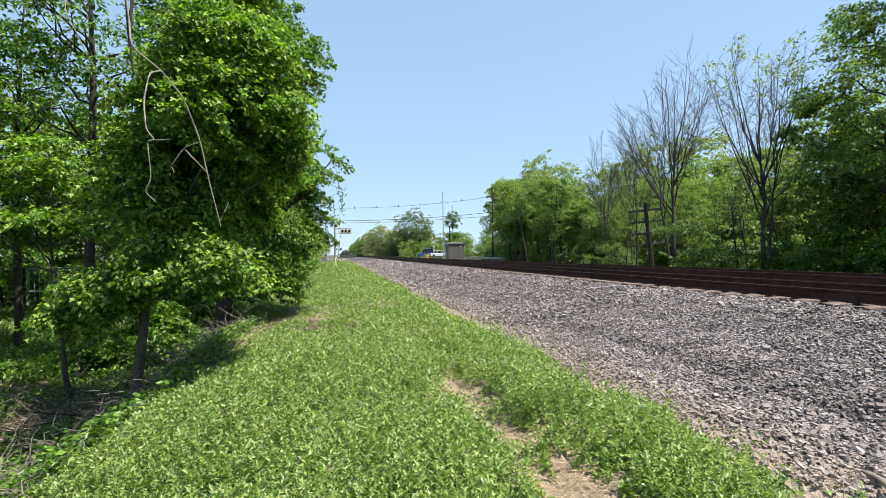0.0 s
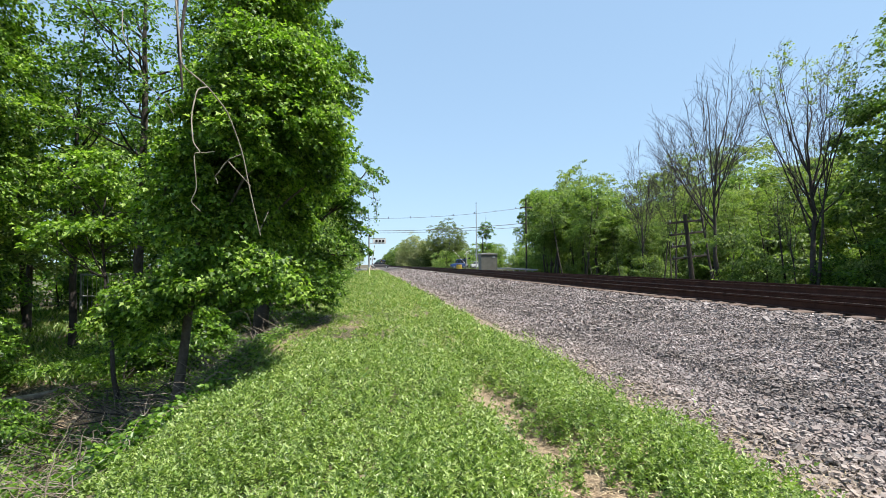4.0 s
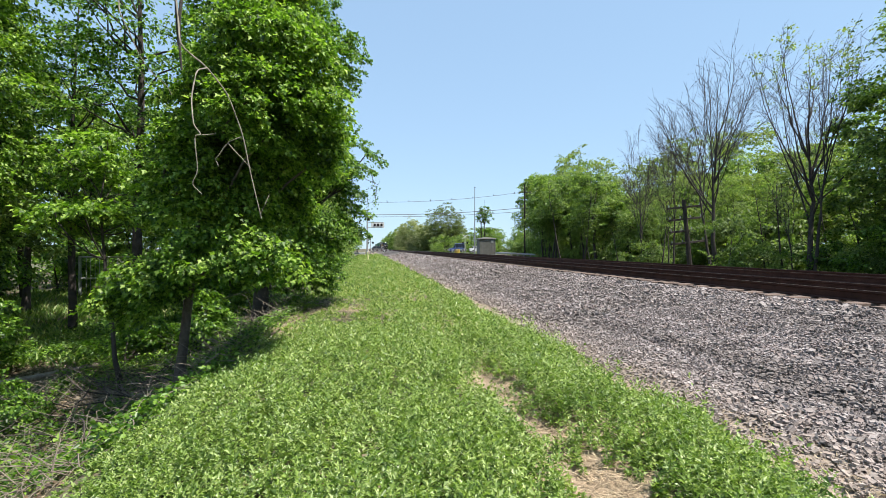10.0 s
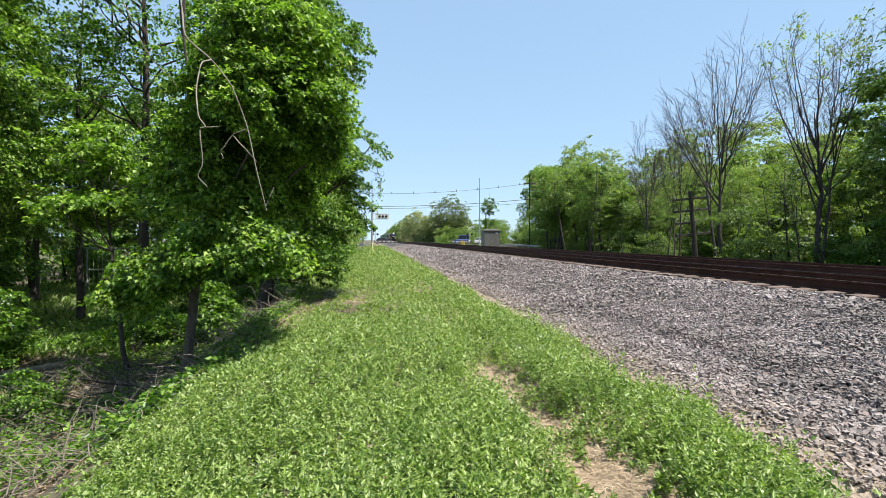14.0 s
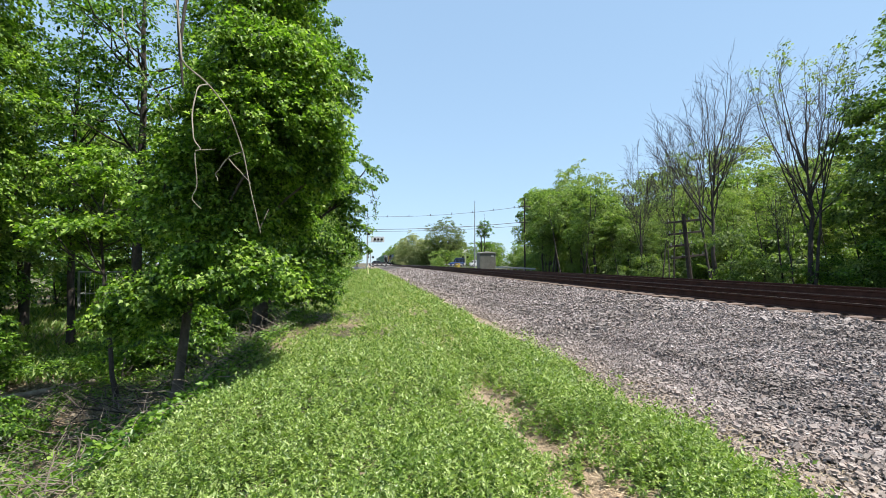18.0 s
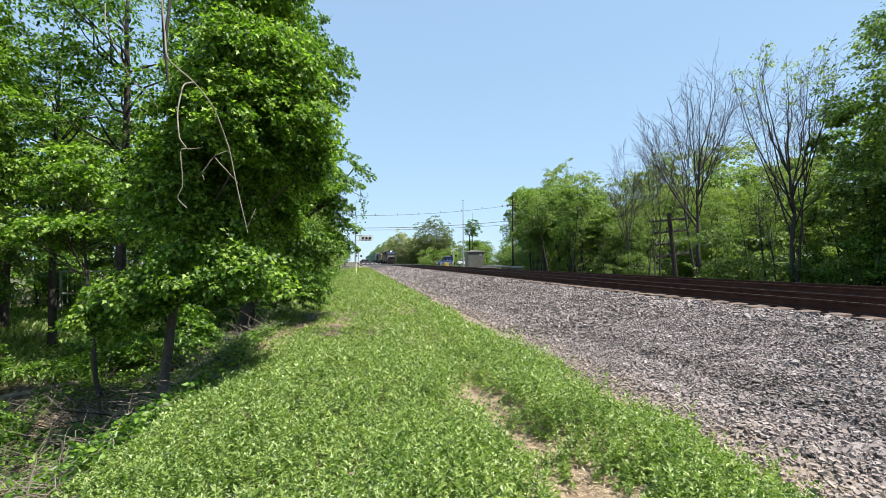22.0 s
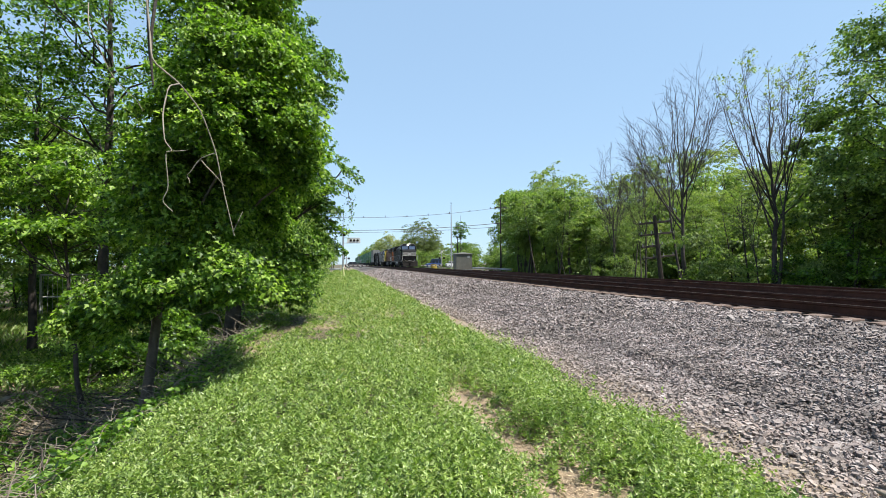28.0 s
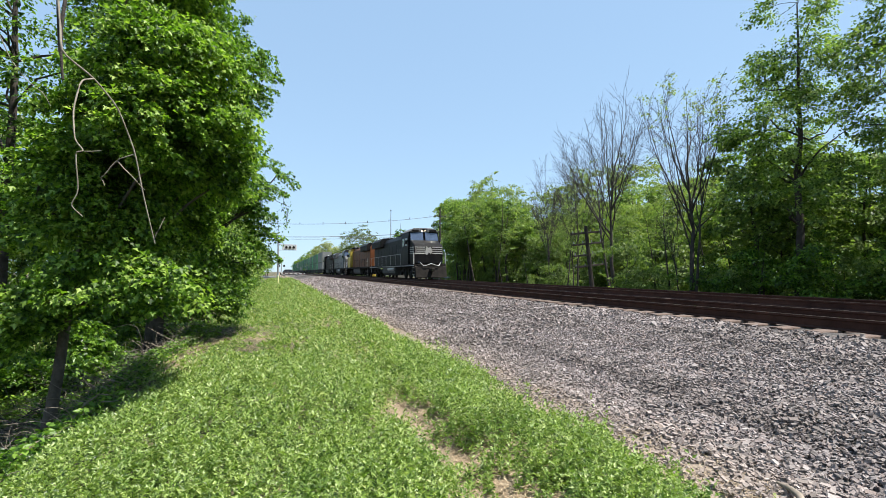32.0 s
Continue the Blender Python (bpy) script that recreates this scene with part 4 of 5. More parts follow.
def joined(chunks):
    V, F, k = [], [], 0
    for v, f in chunks:
        V.append(v)
        F.append(f + k)
        k += len(v)
    return np.concatenate(V), np.concatenate(F)


rg = np.random.default_rng(51)
tagged(part("weeds", quick("weeds", *joined([weed_bed(rg, 1.6, 4.6, 700, 0.033, 0.22, 23, wide=0.52, lobed=True), weed_bed(rg, 4.6, 8.0, 500, 0.037, 0.22, 19, wide=0.42), weed_bed(rg, 8.0, 13.0, 170, 0.05, 0.19, 13, wide=0.42), weed_bed(np.random.default_rng(91), -5.0, 1.6, 150, 0.055, 0.2, 9, wide=0.42)])), LEAF_WEED),
       "thick bed of green weeds with narrow upright leaves", "weeds", kind="stuff")
tagged(part("grass", quick("grass", *joined([weed_bed(rg, 5.0, 8.0, 40, 0.06, 0.22, 12), weed_bed(rg, 8.0, 14, 90, 0.07, 0.2, 11), weed_bed(rg, 14, 30, 100, 0.09, 0.2, 9), weed_bed(rg, 30, 100, 28, 0.15, 0.25, 8)])), LEAF_GRASS),
       "fresh green grass and low weeds along the bank", "grass", kind="stuff")


def straw_bed(rng, n, box_, keep_by):
    x, y = rng.uniform(box_[0], box_[1], n), rng.uniform(box_[2], box_[3], n)
    k = rng.uniform(0, 1, n) < keep_by(x, y)
    x, y = x[k], y[k]
    P = np.stack([x, y, np.maximum(ground_z(x, y), np.where(x > 2.7, ballast_z(x, y), -9)) + rng.uniform(0.006, 0.024, len(x))], 1)
    a = rng.uniform(0, 6.28, len(x))
    D = np.stack([np.cos(a), np.sin(a), 0.06 + 0.1 * rng.standard_normal(len(x))], 1)
    return leaves(rng, P, 0.075, flat=2.5, wide=0.05, spread=0.45, along=D)


tagged(part("straw", quick("straw", *joined([
    straw_bed(rg, 30000, (0.8, 2.0, 1.5, 8.0), lambda x, y: 0.12 + 1.3 * (1 - lane_cover(x, y))),
    straw_bed(rg, 70000, (-2.2, 1.2, 8, 16), lambda x, y: 1 - lane_cover(x, y)),
    straw_bed(rg, 26000, (2.5, 3.6, 1.5, 16), lambda x, y: np.exp(-((x - 2.92) / 0.28) ** 2)),
    straw_bed(rg, 9000, (-6, -2.4, 2, 10), lambda x, y: 0.0 * x + 0.7)])), STRAW), "flattened dry straw on worn ground", "straw", kind="stuff")


def hollow_weeds(rng):
    """Low green plants on the sunny spots of the hollow."""
    n = 7000
    x, y = rng.uniform(-9, -2.0, n), rng.uniform(2, 20, n)
    k = np.array([noise.noise(Vector((a * 0.45, b * 0.45, 3.3))) > -0.1 for a, b in zip(x, y)])
    bank = 600
    x, y = np.concatenate([x[k], rng.uniform(-2.9, -1.75, bank)]), np.concatenate([y[k], rng.uniform(5.5, 16, bank)])
    s = rng.uniform(0.1, 1, (len(x), 14))
    a = rng.uniform(0, 6.28, s.shape)
    r = 0.1 * rng.uniform(0.2, 1.4, s.shape)
    P = np.stack([x[:, None] + r * np.cos(a), y[:, None] + r * np.sin(a), ground_z(x, y)[:, None] + 0.26 * s], -1).reshape(-1, 3)
    return leaves(rng, P, 0.06, flat=0.9, wide=0.6, droop=-0.1)


tagged(part("undergrowth", quick("undergrowth", *hollow_weeds(rg)), LEAF_IVY), "low leafy undergrowth on the floor of the wood", "undergrowth", kind="stuff")


def glade_grass(rng, n):
    """Sunlit grass on the low ground between the trees."""
    x, y = rng.uniform(-17, -4.5, n), rng.uniform(12, 30, n)
    a = rng.uniform(0, 6.28, n)
    P = np.stack([x, y, ground_z(x, y)], 1)
    D = np.stack([np.cos(a), np.sin(a), rng.uniform(0.6, 2.2, n)], 1)
    D /= np.linalg.norm(D, axis=1, keepdims=True)
    return leaves(rng, P, 0.24, flat=1.0, wide=0.16, spread=0.4, along=D)


tagged(part("glade_grass", quick("glade_grass", *glade_grass(rg, 26000)), LEAF_GRASS), "light green grass between the trees of the hollow", "grass", kind="stuff")


def litter(rng, n):
    """Fallen leaves of last year on the floor of the hollow."""
    x, y = rng.uniform(-9, -2.7, n), rng.uniform(2.5, 13, n)
    P = np.stack([x, y, ground_z(x, y) + rng.uniform(0.005, 0.05, n)], 1)
    return leaves(rng, P, 0.075, flat=1.3, wide=0.55, droop=0.0)


tagged(part("leaf_litter", quick("leaf_litter", *litter(rg, 16000)), LITTER), "brown dead leaves on the floor of the hollow", "leaf litter", kind="stuff")


def brush(rng, n, x0, x1, y0, y1, length, r, high=0.25):
    t = Tubes(4)
    for _ in range(n):
        x, y = rng.uniform(x0, x1), rng.uniform(y0, y1)
        a = rng.uniform(0, 6.28)
        l = length * rng.uniform(0.4, 1.3)
        z = float(ground_z(np.array(x), np.array(y))) + rng.uniform(0, high)
        d = np.array([math.cos(a), math.sin(a), rng.uniform(-0.1, 0.7)])
        p = np.array([x, y, z])
        t.add(bent(rng, p, p + d * l, rng.choice([0.06, 0.09, 0.2]) * l, 7), np.linspace(r * rng.uniform(0.5, 1.5), r * 0.25, 7))
    return t


tagged(part("brushwood", brush(rg, 1150, -6.0, -2.1, 3.2, 11.5, 0.6, 0.0048).mesh("brushwood"), TWIG), "tangle of dry twigs and dead brushwood on the bank", "brushwood", kind="stuff")
tagged(part("bramble_stems", brush(np.random.default_rng(77), 850, -2.9, -1.85, 6.4, 18, 0.45, 0.0055, 0.28).mesh("bramble_stems"), TWIG), "dry brown bramble stems along the edge of the bank", "brambles", kind="stuff")
tagged(part("dead_vines", brush(rg, 170, -5.0, -2.3, 5.6, 14.5, 0.95, 0.012).mesh("dead_vines"), BARK_DARK), "dark crooked dead vines and stems under the trees", "dead vines", kind="stuff")


# bare vines that hang in front of the maple
def hanging_vine(points, r, label, twigs=(), bark=VINE):
    t = Tubes(6)
    p = np.array(points, float)
    s = np.linspace(0, len(p) - 1, 4 * len(p))
    fine = np.stack([np.interp(s, np.arange(len(p)), p[:, k]) for k in range(3)], 1)
    fine[1:-1] = (fine[:-2] + 2 * fine[1:-1] + fine[2:]) / 4
    t.add(fine, np.linspace(r, r * 0.45, len(fine)))
    ob = tagged(part("hanging_vine", t.mesh("hanging_vine"), bark), label, "vine")
    for a in twigs:
        tt = Tubes(5)
        tt.add(bent(rg, a[0], a[1], 0.012, 5), np.linspace(r * 0.6, r * 0.25, 5))
        part("twig", tt.mesh("twig"), VINE, ob)
    return ob


hanging_vine([(-2.95, 8.45, 5.6), (-2.3, 6.6, 4.6), (-1.75, 4.7, 3.3), (-1.66, 4.6, 2.75), (-1.61, 4.5, 2.46), (-1.42, 4.6, 2.32), (-1.27, 4.7, 2.12), (-1.16, 4.8, 1.77), (-1.09, 4.8, 1.4), (-0.99, 4.8, 0.97)], 0.0105,
             "long bare pale vine hanging before the leaves", [((-1.16, 4.8, 1.75), (-1.305, 4.8, 1.67)), ((-1.305, 4.8, 1.67), (-1.405, 4.8, 1.53)), ((-1.405, 4.8, 1.53), (-1.38, 4.8, 1.46)), ((-1.29, 4.8, 1.68), (-1.08, 4.8, 1.44)), ((-1.0, 4.8, 1.0), (-0.92, 4.8, 1.2))])
hanging_vine([(-1.42, 4.6, 2.31), (-1.44, 4.4, 2.22), (-1.45, 4.3, 1.95), (-1.40, 4.2, 1.70), (-1.31, 4.12, 1.60), (-1.36, 4.1, 1.59), (-1.33, 4.1, 1.3), (-1.38, 4.1, 1.2), (-1.30, 4.1, 1.12)], 0.007,
             "thin bare vine with a kink", [((-1.31, 4.12, 1.60), (-1.2, 4.12, 1.62))])

hanging_vine([(-2.75, 5.9, 3.6), (-2.61, 5.6, 3.22), (-2.5, 5.6, 2.98), (-2.41, 5.6, 2.76), (-2.29, 5.6, 2.58), (-2.14, 5.6, 2.46), (-2.08, 5.6, 2.34)], 0.006, "very thin bare vine at the crown's edge")
hanging_vine([(-2.4, 7.4, 5.6), (-1.75, 5.2, 4.2), (-1.61, 4.7, 3.34), (-1.63, 4.62, 3.03), (-1.65, 4.6, 2.73), (-1.65, 4.6, 2.52), (-1.63, 4.6, 2.28)], 0.02,
             "thick dark dead vine stem hanging from the crown", (), BARK_DARK)
hanging_vine([(-2.6, 7.6, 5.6), (-1.9, 5.2, 4.0), (-1.74, 4.75, 3.3), (-1.70, 4.65, 2.9), (-1.66, 4.6, 2.5)], 0.016,
             "dark dead vine stem beside the pale one", (), BARK_DARK)


# ---- crushed stone ----
def stones(rng, n, x0, x1, y0, y1, size):
    cube = np.array([[a, b, c] for a in (-1, 1) for b in (-1, 1) for c in (-1, 1)], float)
    tri = np.array([[0, 1, 3], [0, 3, 2], [4, 6, 7], [4, 7, 5], [0, 4, 5], [0, 5, 1], [2, 3, 7], [2, 7, 6], [1, 5, 7], [1, 7, 3]])
    x, y = rng.uniform(x0, x1, n), rng.uniform(y0, y1, n)
    s = size * rng.lognormal(0, 0.32, n).clip(0.5, 2.0) * 0.5
    c = cube[None] * (1 + 0.30 * rng.uniform(-1, 1, (n, 8, 3)))
    c *= (np.stack([rng.uniform(0.9, 1.7, n), rng.uniform(0.65, 1.05, n), rng.uniform(0.3, 0.65, n)], 1) * s[:, None])[:, None]
    q = rng.standard_normal((n, 4)) * np.array([1.2, 0.3, 0.3, 1.3])
    q /= np.linalg.norm(q, axis=1, keepdims=True)
    w, i, j, k = q.T
    R = np.stack([1 - 2 * (j * j + k * k), 2 * (i * j - k * w), 2 * (i * k + j * w), 2 * (i * j + k * w), 1 - 2 * (i * i + k * k), 2 * (j * k - i * w),
                  2 * (i * k - j * w), 2 * (j * k + i * w), 1 - 2 * (i * i + j * j)], 1).reshape(n, 3, 3)
    c = np.einsum("nij,nvj->nvi", R, c)
    z = ballast_z(x, y) + s * rng.uniform(-0.1, 1.3, n) + 0.008
    V = (c + np.stack([x, y, z], 1)[:, None]).reshape(-1, 3)
    return V, (np.arange(n)[:, None, None] * 8 + tri).reshape(-1, 3)


tagged(part("loose_ballast", quick("loose_ballast", *joined([
    stones(rg, 64000, 3.36, 7.2, 1.6, 8.5, 0.0195), stones(rg, 6500, 2.95, 3.7, 1.6, 9, 0.019), stones(rg, 3500, 6.5, 7.5, 3.5, 10, 0.032),
    stones(rg, 26000, 3.1, 7.3, 8.5, 19, 0.031), stones(rg, 17000, 3.0, 7.3, 19, 40, 0.05), stones(rg, 6000, 3.0, 7.3, 40, 90, 0.1), stones(np.random.default_rng(92), 9000, 3.0, 7.3, -5.5, 1.6, 0.036)]), True), STONE),
       "loose grey and brownish crushed stones", "ballast", kind="stuff")
bed = bpy.data.objects["ballast_bed"]
shapes = [quick("stone", *stones(np.random.default_rng(60 + i), 1, 4, 4.001, 4, 4.001, 0.027), True) for i in range(10)]
for me in shapes:
    co = np.empty(24, np.float32)
    me.vertices.foreach_get("co", co)
    co = co.reshape(8, 3)
    me.vertices.foreach_set("co", (co - co.mean(0)).ravel())
    me.materials.append(STONE_OWN)
for i in range(290):
    x, y = rg.uniform(3.2, 5.4), rg.uniform(2.6, 5.6)
    part("stone", shapes[i % 10], None, bed, at=pose(x, y, float(ballast_z(np.array(x), np.array(y))) + 0.02, 0, 0, rg.uniform(0, 360)))


# a fallen log in the hollow
log = Tubes(8)
log.add(bent(rg, (-7.3, 10.7, -2.02), (-5.5, 12.7, -1.93), 0.05, 7), np.linspace(0.075, 0.05, 7))
tagged(part("fallen_log", log.mesh("fallen_log"), TWIG), "pale fallen log lying among dead brushwood", "log")

# a weathered stick on the stones
stick = Tubes(7)
stick.add([(3.10, 2.10, -0.74), (3.20, 2.22, -0.72), (3.27, 2.33, -0.73), (3.33, 2.46, -0.75)], [0.02, 0.024, 0.02, 0.012])
tagged(part("stick", stick.mesh("stick"), TWIG), "short weathered stick lying on the stones", "stick")


# ---- paints and metals of the railway and the road ----
BLACK_PAINT = surface("black_locomotive_paint", (0.0045, 0.0045, 0.005), (0.012, 0.012, 0.012), 1.2, 0.55, 0, 0.05, 0.01, 14.0, stain=(0.024, 0.020, 0.017), gloss=0.1)
PALE_ROOF = surface("dusty_cab_roof", (0.06, 0.06, 0.058), (0.15, 0.145, 0.14), 1.6, 0.6, 0, 0.05, 0.01, 14.0)
UNDER = surface("grimy_running_gear", (0.007, 0.0065, 0.006), (0.024, 0.020, 0.017), 2.5, 0.8, 0.0, 0.2, 0.01, 20.0, gloss=0.15)
ORANGE = surface("orange_locomotive_paint", (0.10, 0.034, 0.012), (0.19, 0.064, 0.02), 1.0, 0.6, 0, 0.05, 0.01, 14.0, stain=(0.05, 0.03, 0.02), gloss=0.25)
YELLOW = surface("yellow_paint", (0.42, 0.28, 0.03), (0.58, 0.41, 0.06), 1.0, 0.5, 0, 0.05, 0.01, 14.0)
TANK = surface("dusty_fuel_tank", (0.03, 0.029, 0.027), (0.075, 0.07, 0.064), 1.4, 0.7, 0, 0.1, 0.01, 14.0)
GREY_PAINT = surface("grey_locomotive_paint", (0.06, 0.06, 0.06), (0.12, 0.12, 0.118), 1.0, 0.5, 0, 0.05, 0.01, 14.0, stain=(0.10, 0.09, 0.08))
WHITE = surface("dull_white_paint", (0.55, 0.54, 0.51), (0.76, 0.75, 0.72), 2.0, 0.5, 0, 0.05, 0.01, 20.0)
STRIPE = surface("dulled_white_stripe", (0.26, 0.25, 0.23), (0.40, 0.39, 0.36), 2.0, 0.6, 0, 0.05, 0.01, 20.0)
PALE_BOX = surface("dusty_white_container_paint", (0.15, 0.155, 0.145), (0.24, 0.245, 0.23), 0.8, 0.55, 0, 0.1, 0.01, 8.0, stain=(0.25, 0.23, 0.20))
DIM = surface("faded_lettering", (0.05, 0.05, 0.048), (0.09, 0.09, 0.085), 2.0, 0.7, 0, 0.05, 0.01, 20.0, gloss=0.1)
GREEN_BOX = surface("green_container_paint", (0.025, 0.11, 0.05), (0.04, 0.16, 0.08), 0.8, 0.5, 0, 0.1, 0.01, 8.0, stain=(0.07, 0.14, 0.08))
GREEN_DARK = surface("dark_green_container_paint", (0.02, 0.09, 0.05), (0.035, 0.13, 0.075), 0.8, 0.5, 0, 0.1, 0.01, 8.0)
GALV = surface("galvanised_steel", (0.30, 0.31, 0.31), (0.46, 0.46, 0.45), 3.0, 0.45, 0.5, 0.05, 0.005, 30.0)
SHED = surface("grey_green_metal_shed", (0.105, 0.105, 0.092), (0.15, 0.15, 0.134), 1.5, 0.6, 0, 0.05, 0.005, 20.0, stain=(0.10, 0.09, 0.075))
SHED_ROOF = surface("pale_shed_roof", (0.26, 0.26, 0.24), (0.35, 0.34, 0.31), 2.0, 0.6, 0, 0.05, 0.005, 20.0)
POLE_WOOD = surface("old_pole_wood", (0.02, 0.016, 0.013), (0.055, 0.043, 0.033), 3.0, 0.9, 0, 0.4, 0.01, 30.0)
WIRE = surface("dark_cable", (0.07, 0.07, 0.075), (0.12, 0.12, 0.125), 2.0, 0.6, 0, 0, 0.01, 20.0)
BLUE = surface("blue_paint", (0.02, 0.05, 0.17), (0.03, 0.08, 0.24), 2.0, 0.4, 0, 0.02, 0.005, 20.0)
RED_DARK = surface("dark_red_car_paint", (0.07, 0.032, 0.032), (0.10, 0.048, 0.046), 2.0, 0.3, 0.1, 0.0, 0.005, 20.0)
GREY_CAR = surface("dark_grey_car_paint", (0.06, 0.055, 0.055), (0.09, 0.082, 0.08), 2.0, 0.3, 0.1, 0.0, 0.005, 20.0)
CAR_WHITE = surface("white_car_paint", (0.68, 0.69, 0.70), (0.78, 0.78, 0.79), 2.0, 0.25, 0.0, 0.0, 0.005, 20.0)
TYRE = surface("black_rubber", (0.015, 0.015, 0.015), (0.03, 0.03, 0.03), 4.0, 0.85, 0, 0.1, 0.005, 40.0)


def window_glass():
    m, n, l, b = nodes_of("dark_window_glass")
    tc = n.new("ShaderNodeTexCoord").outputs["Object"]
    l.new(ramp(n, l, noise_tex(n, l, 3.0, 3, 0.6, tc), [(0.3, (0.015, 0.02, 0.03)), (0.7, (0.03, 0.038, 0.05))]), b.inputs["Base Color"])
    b.inputs["Roughness"].default_value = 0.12
    b.inputs["Specular IOR Level"].default_value = 0.35
    return m


def glow(name, colour, strength):
    m, n, l, b = nodes_of(name)
    b.inputs["Base Color"].default_value = (*colour, 1)
    b.inputs["Emission Color"].default_value = (*colour, 1)
    b.inputs["Emission Strength"].default_value = strength
    return m


GLASS = window_glass()
WINDSHIELD = surface("tinted_windshield", (0.05, 0.07, 0.12), (0.08, 0.11, 0.17), 2.0, 0.12, 0.0, 0.0, 0.01, 10.0, gloss=0.9)
HEADLIGHT = glow("lit_headlight", (1.0, 0.86, 0.62), 60.0)


# ---- train ----
def wheelset(root, y):
    axle = part("wheelset", rodded((-0.9, 0, 0), (0.9, 0, 0), 0.09, sides=10), UNDER, root, at=pose(0, y, 0.53))
    for s in (-1, 1):
        part("wheel", rodded((s * 0.69, 0, 0), (s * 0.82, 0, 0), 0.53, sides=22), UNDER, axle)
    return axle


AXLES = {}


def locomotive(k, paint, nose_paint, label, lead=False, roof=None, cab_paint=None):
    """Six-axle freight locomotive; its front end at y = 0 looks towards -y."""
    root = thing("locomotive", pose(FAR, 40 + 23 * k, 0), label, "locomotive", "locomotives of the train")
    deck = part("walkway", boxed(-1.52, 1.52, 0.55, 21.7, 1.18, 1.38, bevel=0.02), UNDER, root)
    body = part("hood", prism([(-1.08, 1.38), (1.08, 1.38), (1.08, 3.95), (0.75, 4.38), (-0.75, 4.38), (-1.08, 3.95)], "y", 5.1, 20.9, bevel=0.03), paint, root)
    part("radiator_wings", prism([(-1.5, 3.55), (1.5, 3.55), (1.5, 4.3), (1.15, 4.62), (-1.15, 4.62), (-1.5, 4.3)], "y", 15.2, 20.6, bevel=0.03), roof or paint, body)
    for y in (6.2, 7.9, 9.6, 11.3, 13.0):
        for s in (-1, 1):
            part("hood_door", boxed(s * 1.078 - 0.018, s * 1.078 + 0.018, y - 0.72, y + 0.72, 1.55, 3.5, bevel=0.012), paint, body)
    part("exhaust_stack", boxed(-0.4, 0.4, 10.0, 11.2, 4.38, 4.62, bevel=0.04), UNDER, body)
    part("roof_blister", boxed(-0.85, 0.85, 5.6, 8.2, 4.38, 4.58, bevel=0.06), roof or paint, body)
    cab = part("cab", prism([(-1.5, 1.38), (1.5, 1.38), (1.5, 3.9), (1.4, 4.4), (-1.4, 4.4), (-1.5, 3.9)], "y", 2.5, 5.1, bevel=0.04), cab_paint or paint, root)
    crown = PALE_ROOF if lead else (roof or paint)
    for s in (-1, 1):
        part("roof_side", prism([(s * 0.24, 4.4), (s * 1.44, 4.4), (s * 0.98, 4.735), (s * 0.24, 4.76)], "y", 2.38, 5.2, bevel=0.02), crown, cab, "")
    part("roof_back", boxed(-0.239, 0.239, 3.42, 5.2, 4.4, 4.755, bevel=0.02), crown, cab)
    part("lamp_cover", boxed(-0.239, 0.239, 2.38, 3.42, 4.69, 4.755, bevel=0.01), crown, cab)
    part("lamp_divider", boxed(-0.06, 0.06, 2.4, 3.42, 4.4, 4.69), BLACK_PAINT, cab)
    for s in (-1, 1):
        part("windshield", prism([(s * 0.1, 0.0), (s * 1.34, -0.08), (s * 1.3, 0.7), (s * 0.1, 0.8)], "y", -0.03, 0.0), WINDSHIELD, cab, at=pose(0, 2.27, 3.6, -16, 0, 0))
        for y in (3.2, 4.3):
            part("side_window", boxed(s * 1.5 - 0.012, s * 1.5 + 0.012, y - 0.42, y + 0.42, 3.1, 3.85, bevel=0.01), GLASS, cab)
    nose = part("nose", prism([(0.95, 1.38), (2.55, 1.38), (2.55, 3.6), (2.3, 3.62), (1.15, 3.18), (0.95, 3.02)], "x", -1.36, 1.36, bevel=0.07), nose_paint, root)
    part("nose_door", boxed(-0.32, 0.32, 0.925, 0.952, 1.5, 2.95, bevel=0.012), nose_paint, nose)
    if lead:
        for z in (2.32, 2.5, 2.68, 2.86):
            part("stripe", boxed(-1.30, 1.30, 0.938, 0.9465, z, z + 0.08), STRIPE, nose, "white painted stripe")
            for s in (-1, 1):
                part("stripe", boxed(s * 1.364 - 0.005, s * 1.364 + 0.005, 1.0, 2.3, z, z + 0.08), STRIPE, nose, "white painted stripe")
        part("emblem", prism([(-0.34, 2.3), (-0.16, 2.2), (0.0, 2.45), (0.22, 2.25), (0.34, 2.55), (0.2, 2.95), (0.0, 2.85), (-0.24, 2.98), (-0.3, 2.65)], "y", 0.915, 0.928), STRIPE, nose, "plain white emblem")
        for y in (6.6, 7.3, 8.0):
            part("lettering_bar", boxed(-1.104, -1.098, y, y + 0.45, 2.3, 3.0), DIM, body, "pale unreadable letters")
    pilot = part("pilot_plow", prism([(0.62, 1.2), (0.3, 1.15), (0.05, 0.16), (0.3, 0.16), (0.75, 0.5)], "x", -1.45, 1.45, bevel=0.03), UNDER, root)
    part("coupler", boxed(-0.16, 0.16, -0.45, 0.5, 0.72, 1.0, bevel=0.05), UNDER, root)
    hose = Tubes(6)
    hose.add([(-0.95, 0.35, 1.5), (-0.7, 0.18, 1.2), (-0.35, 0.15, 1.28), (0, 0.15, 1.42), (0.35, 0.15, 1.28), (0.7, 0.18, 1.2), (0.95, 0.35, 1.5)], [0.03] * 7)
    part("air_hose", hose.mesh("air_hose"), GALV, pilot, "pale hanging air hoses")
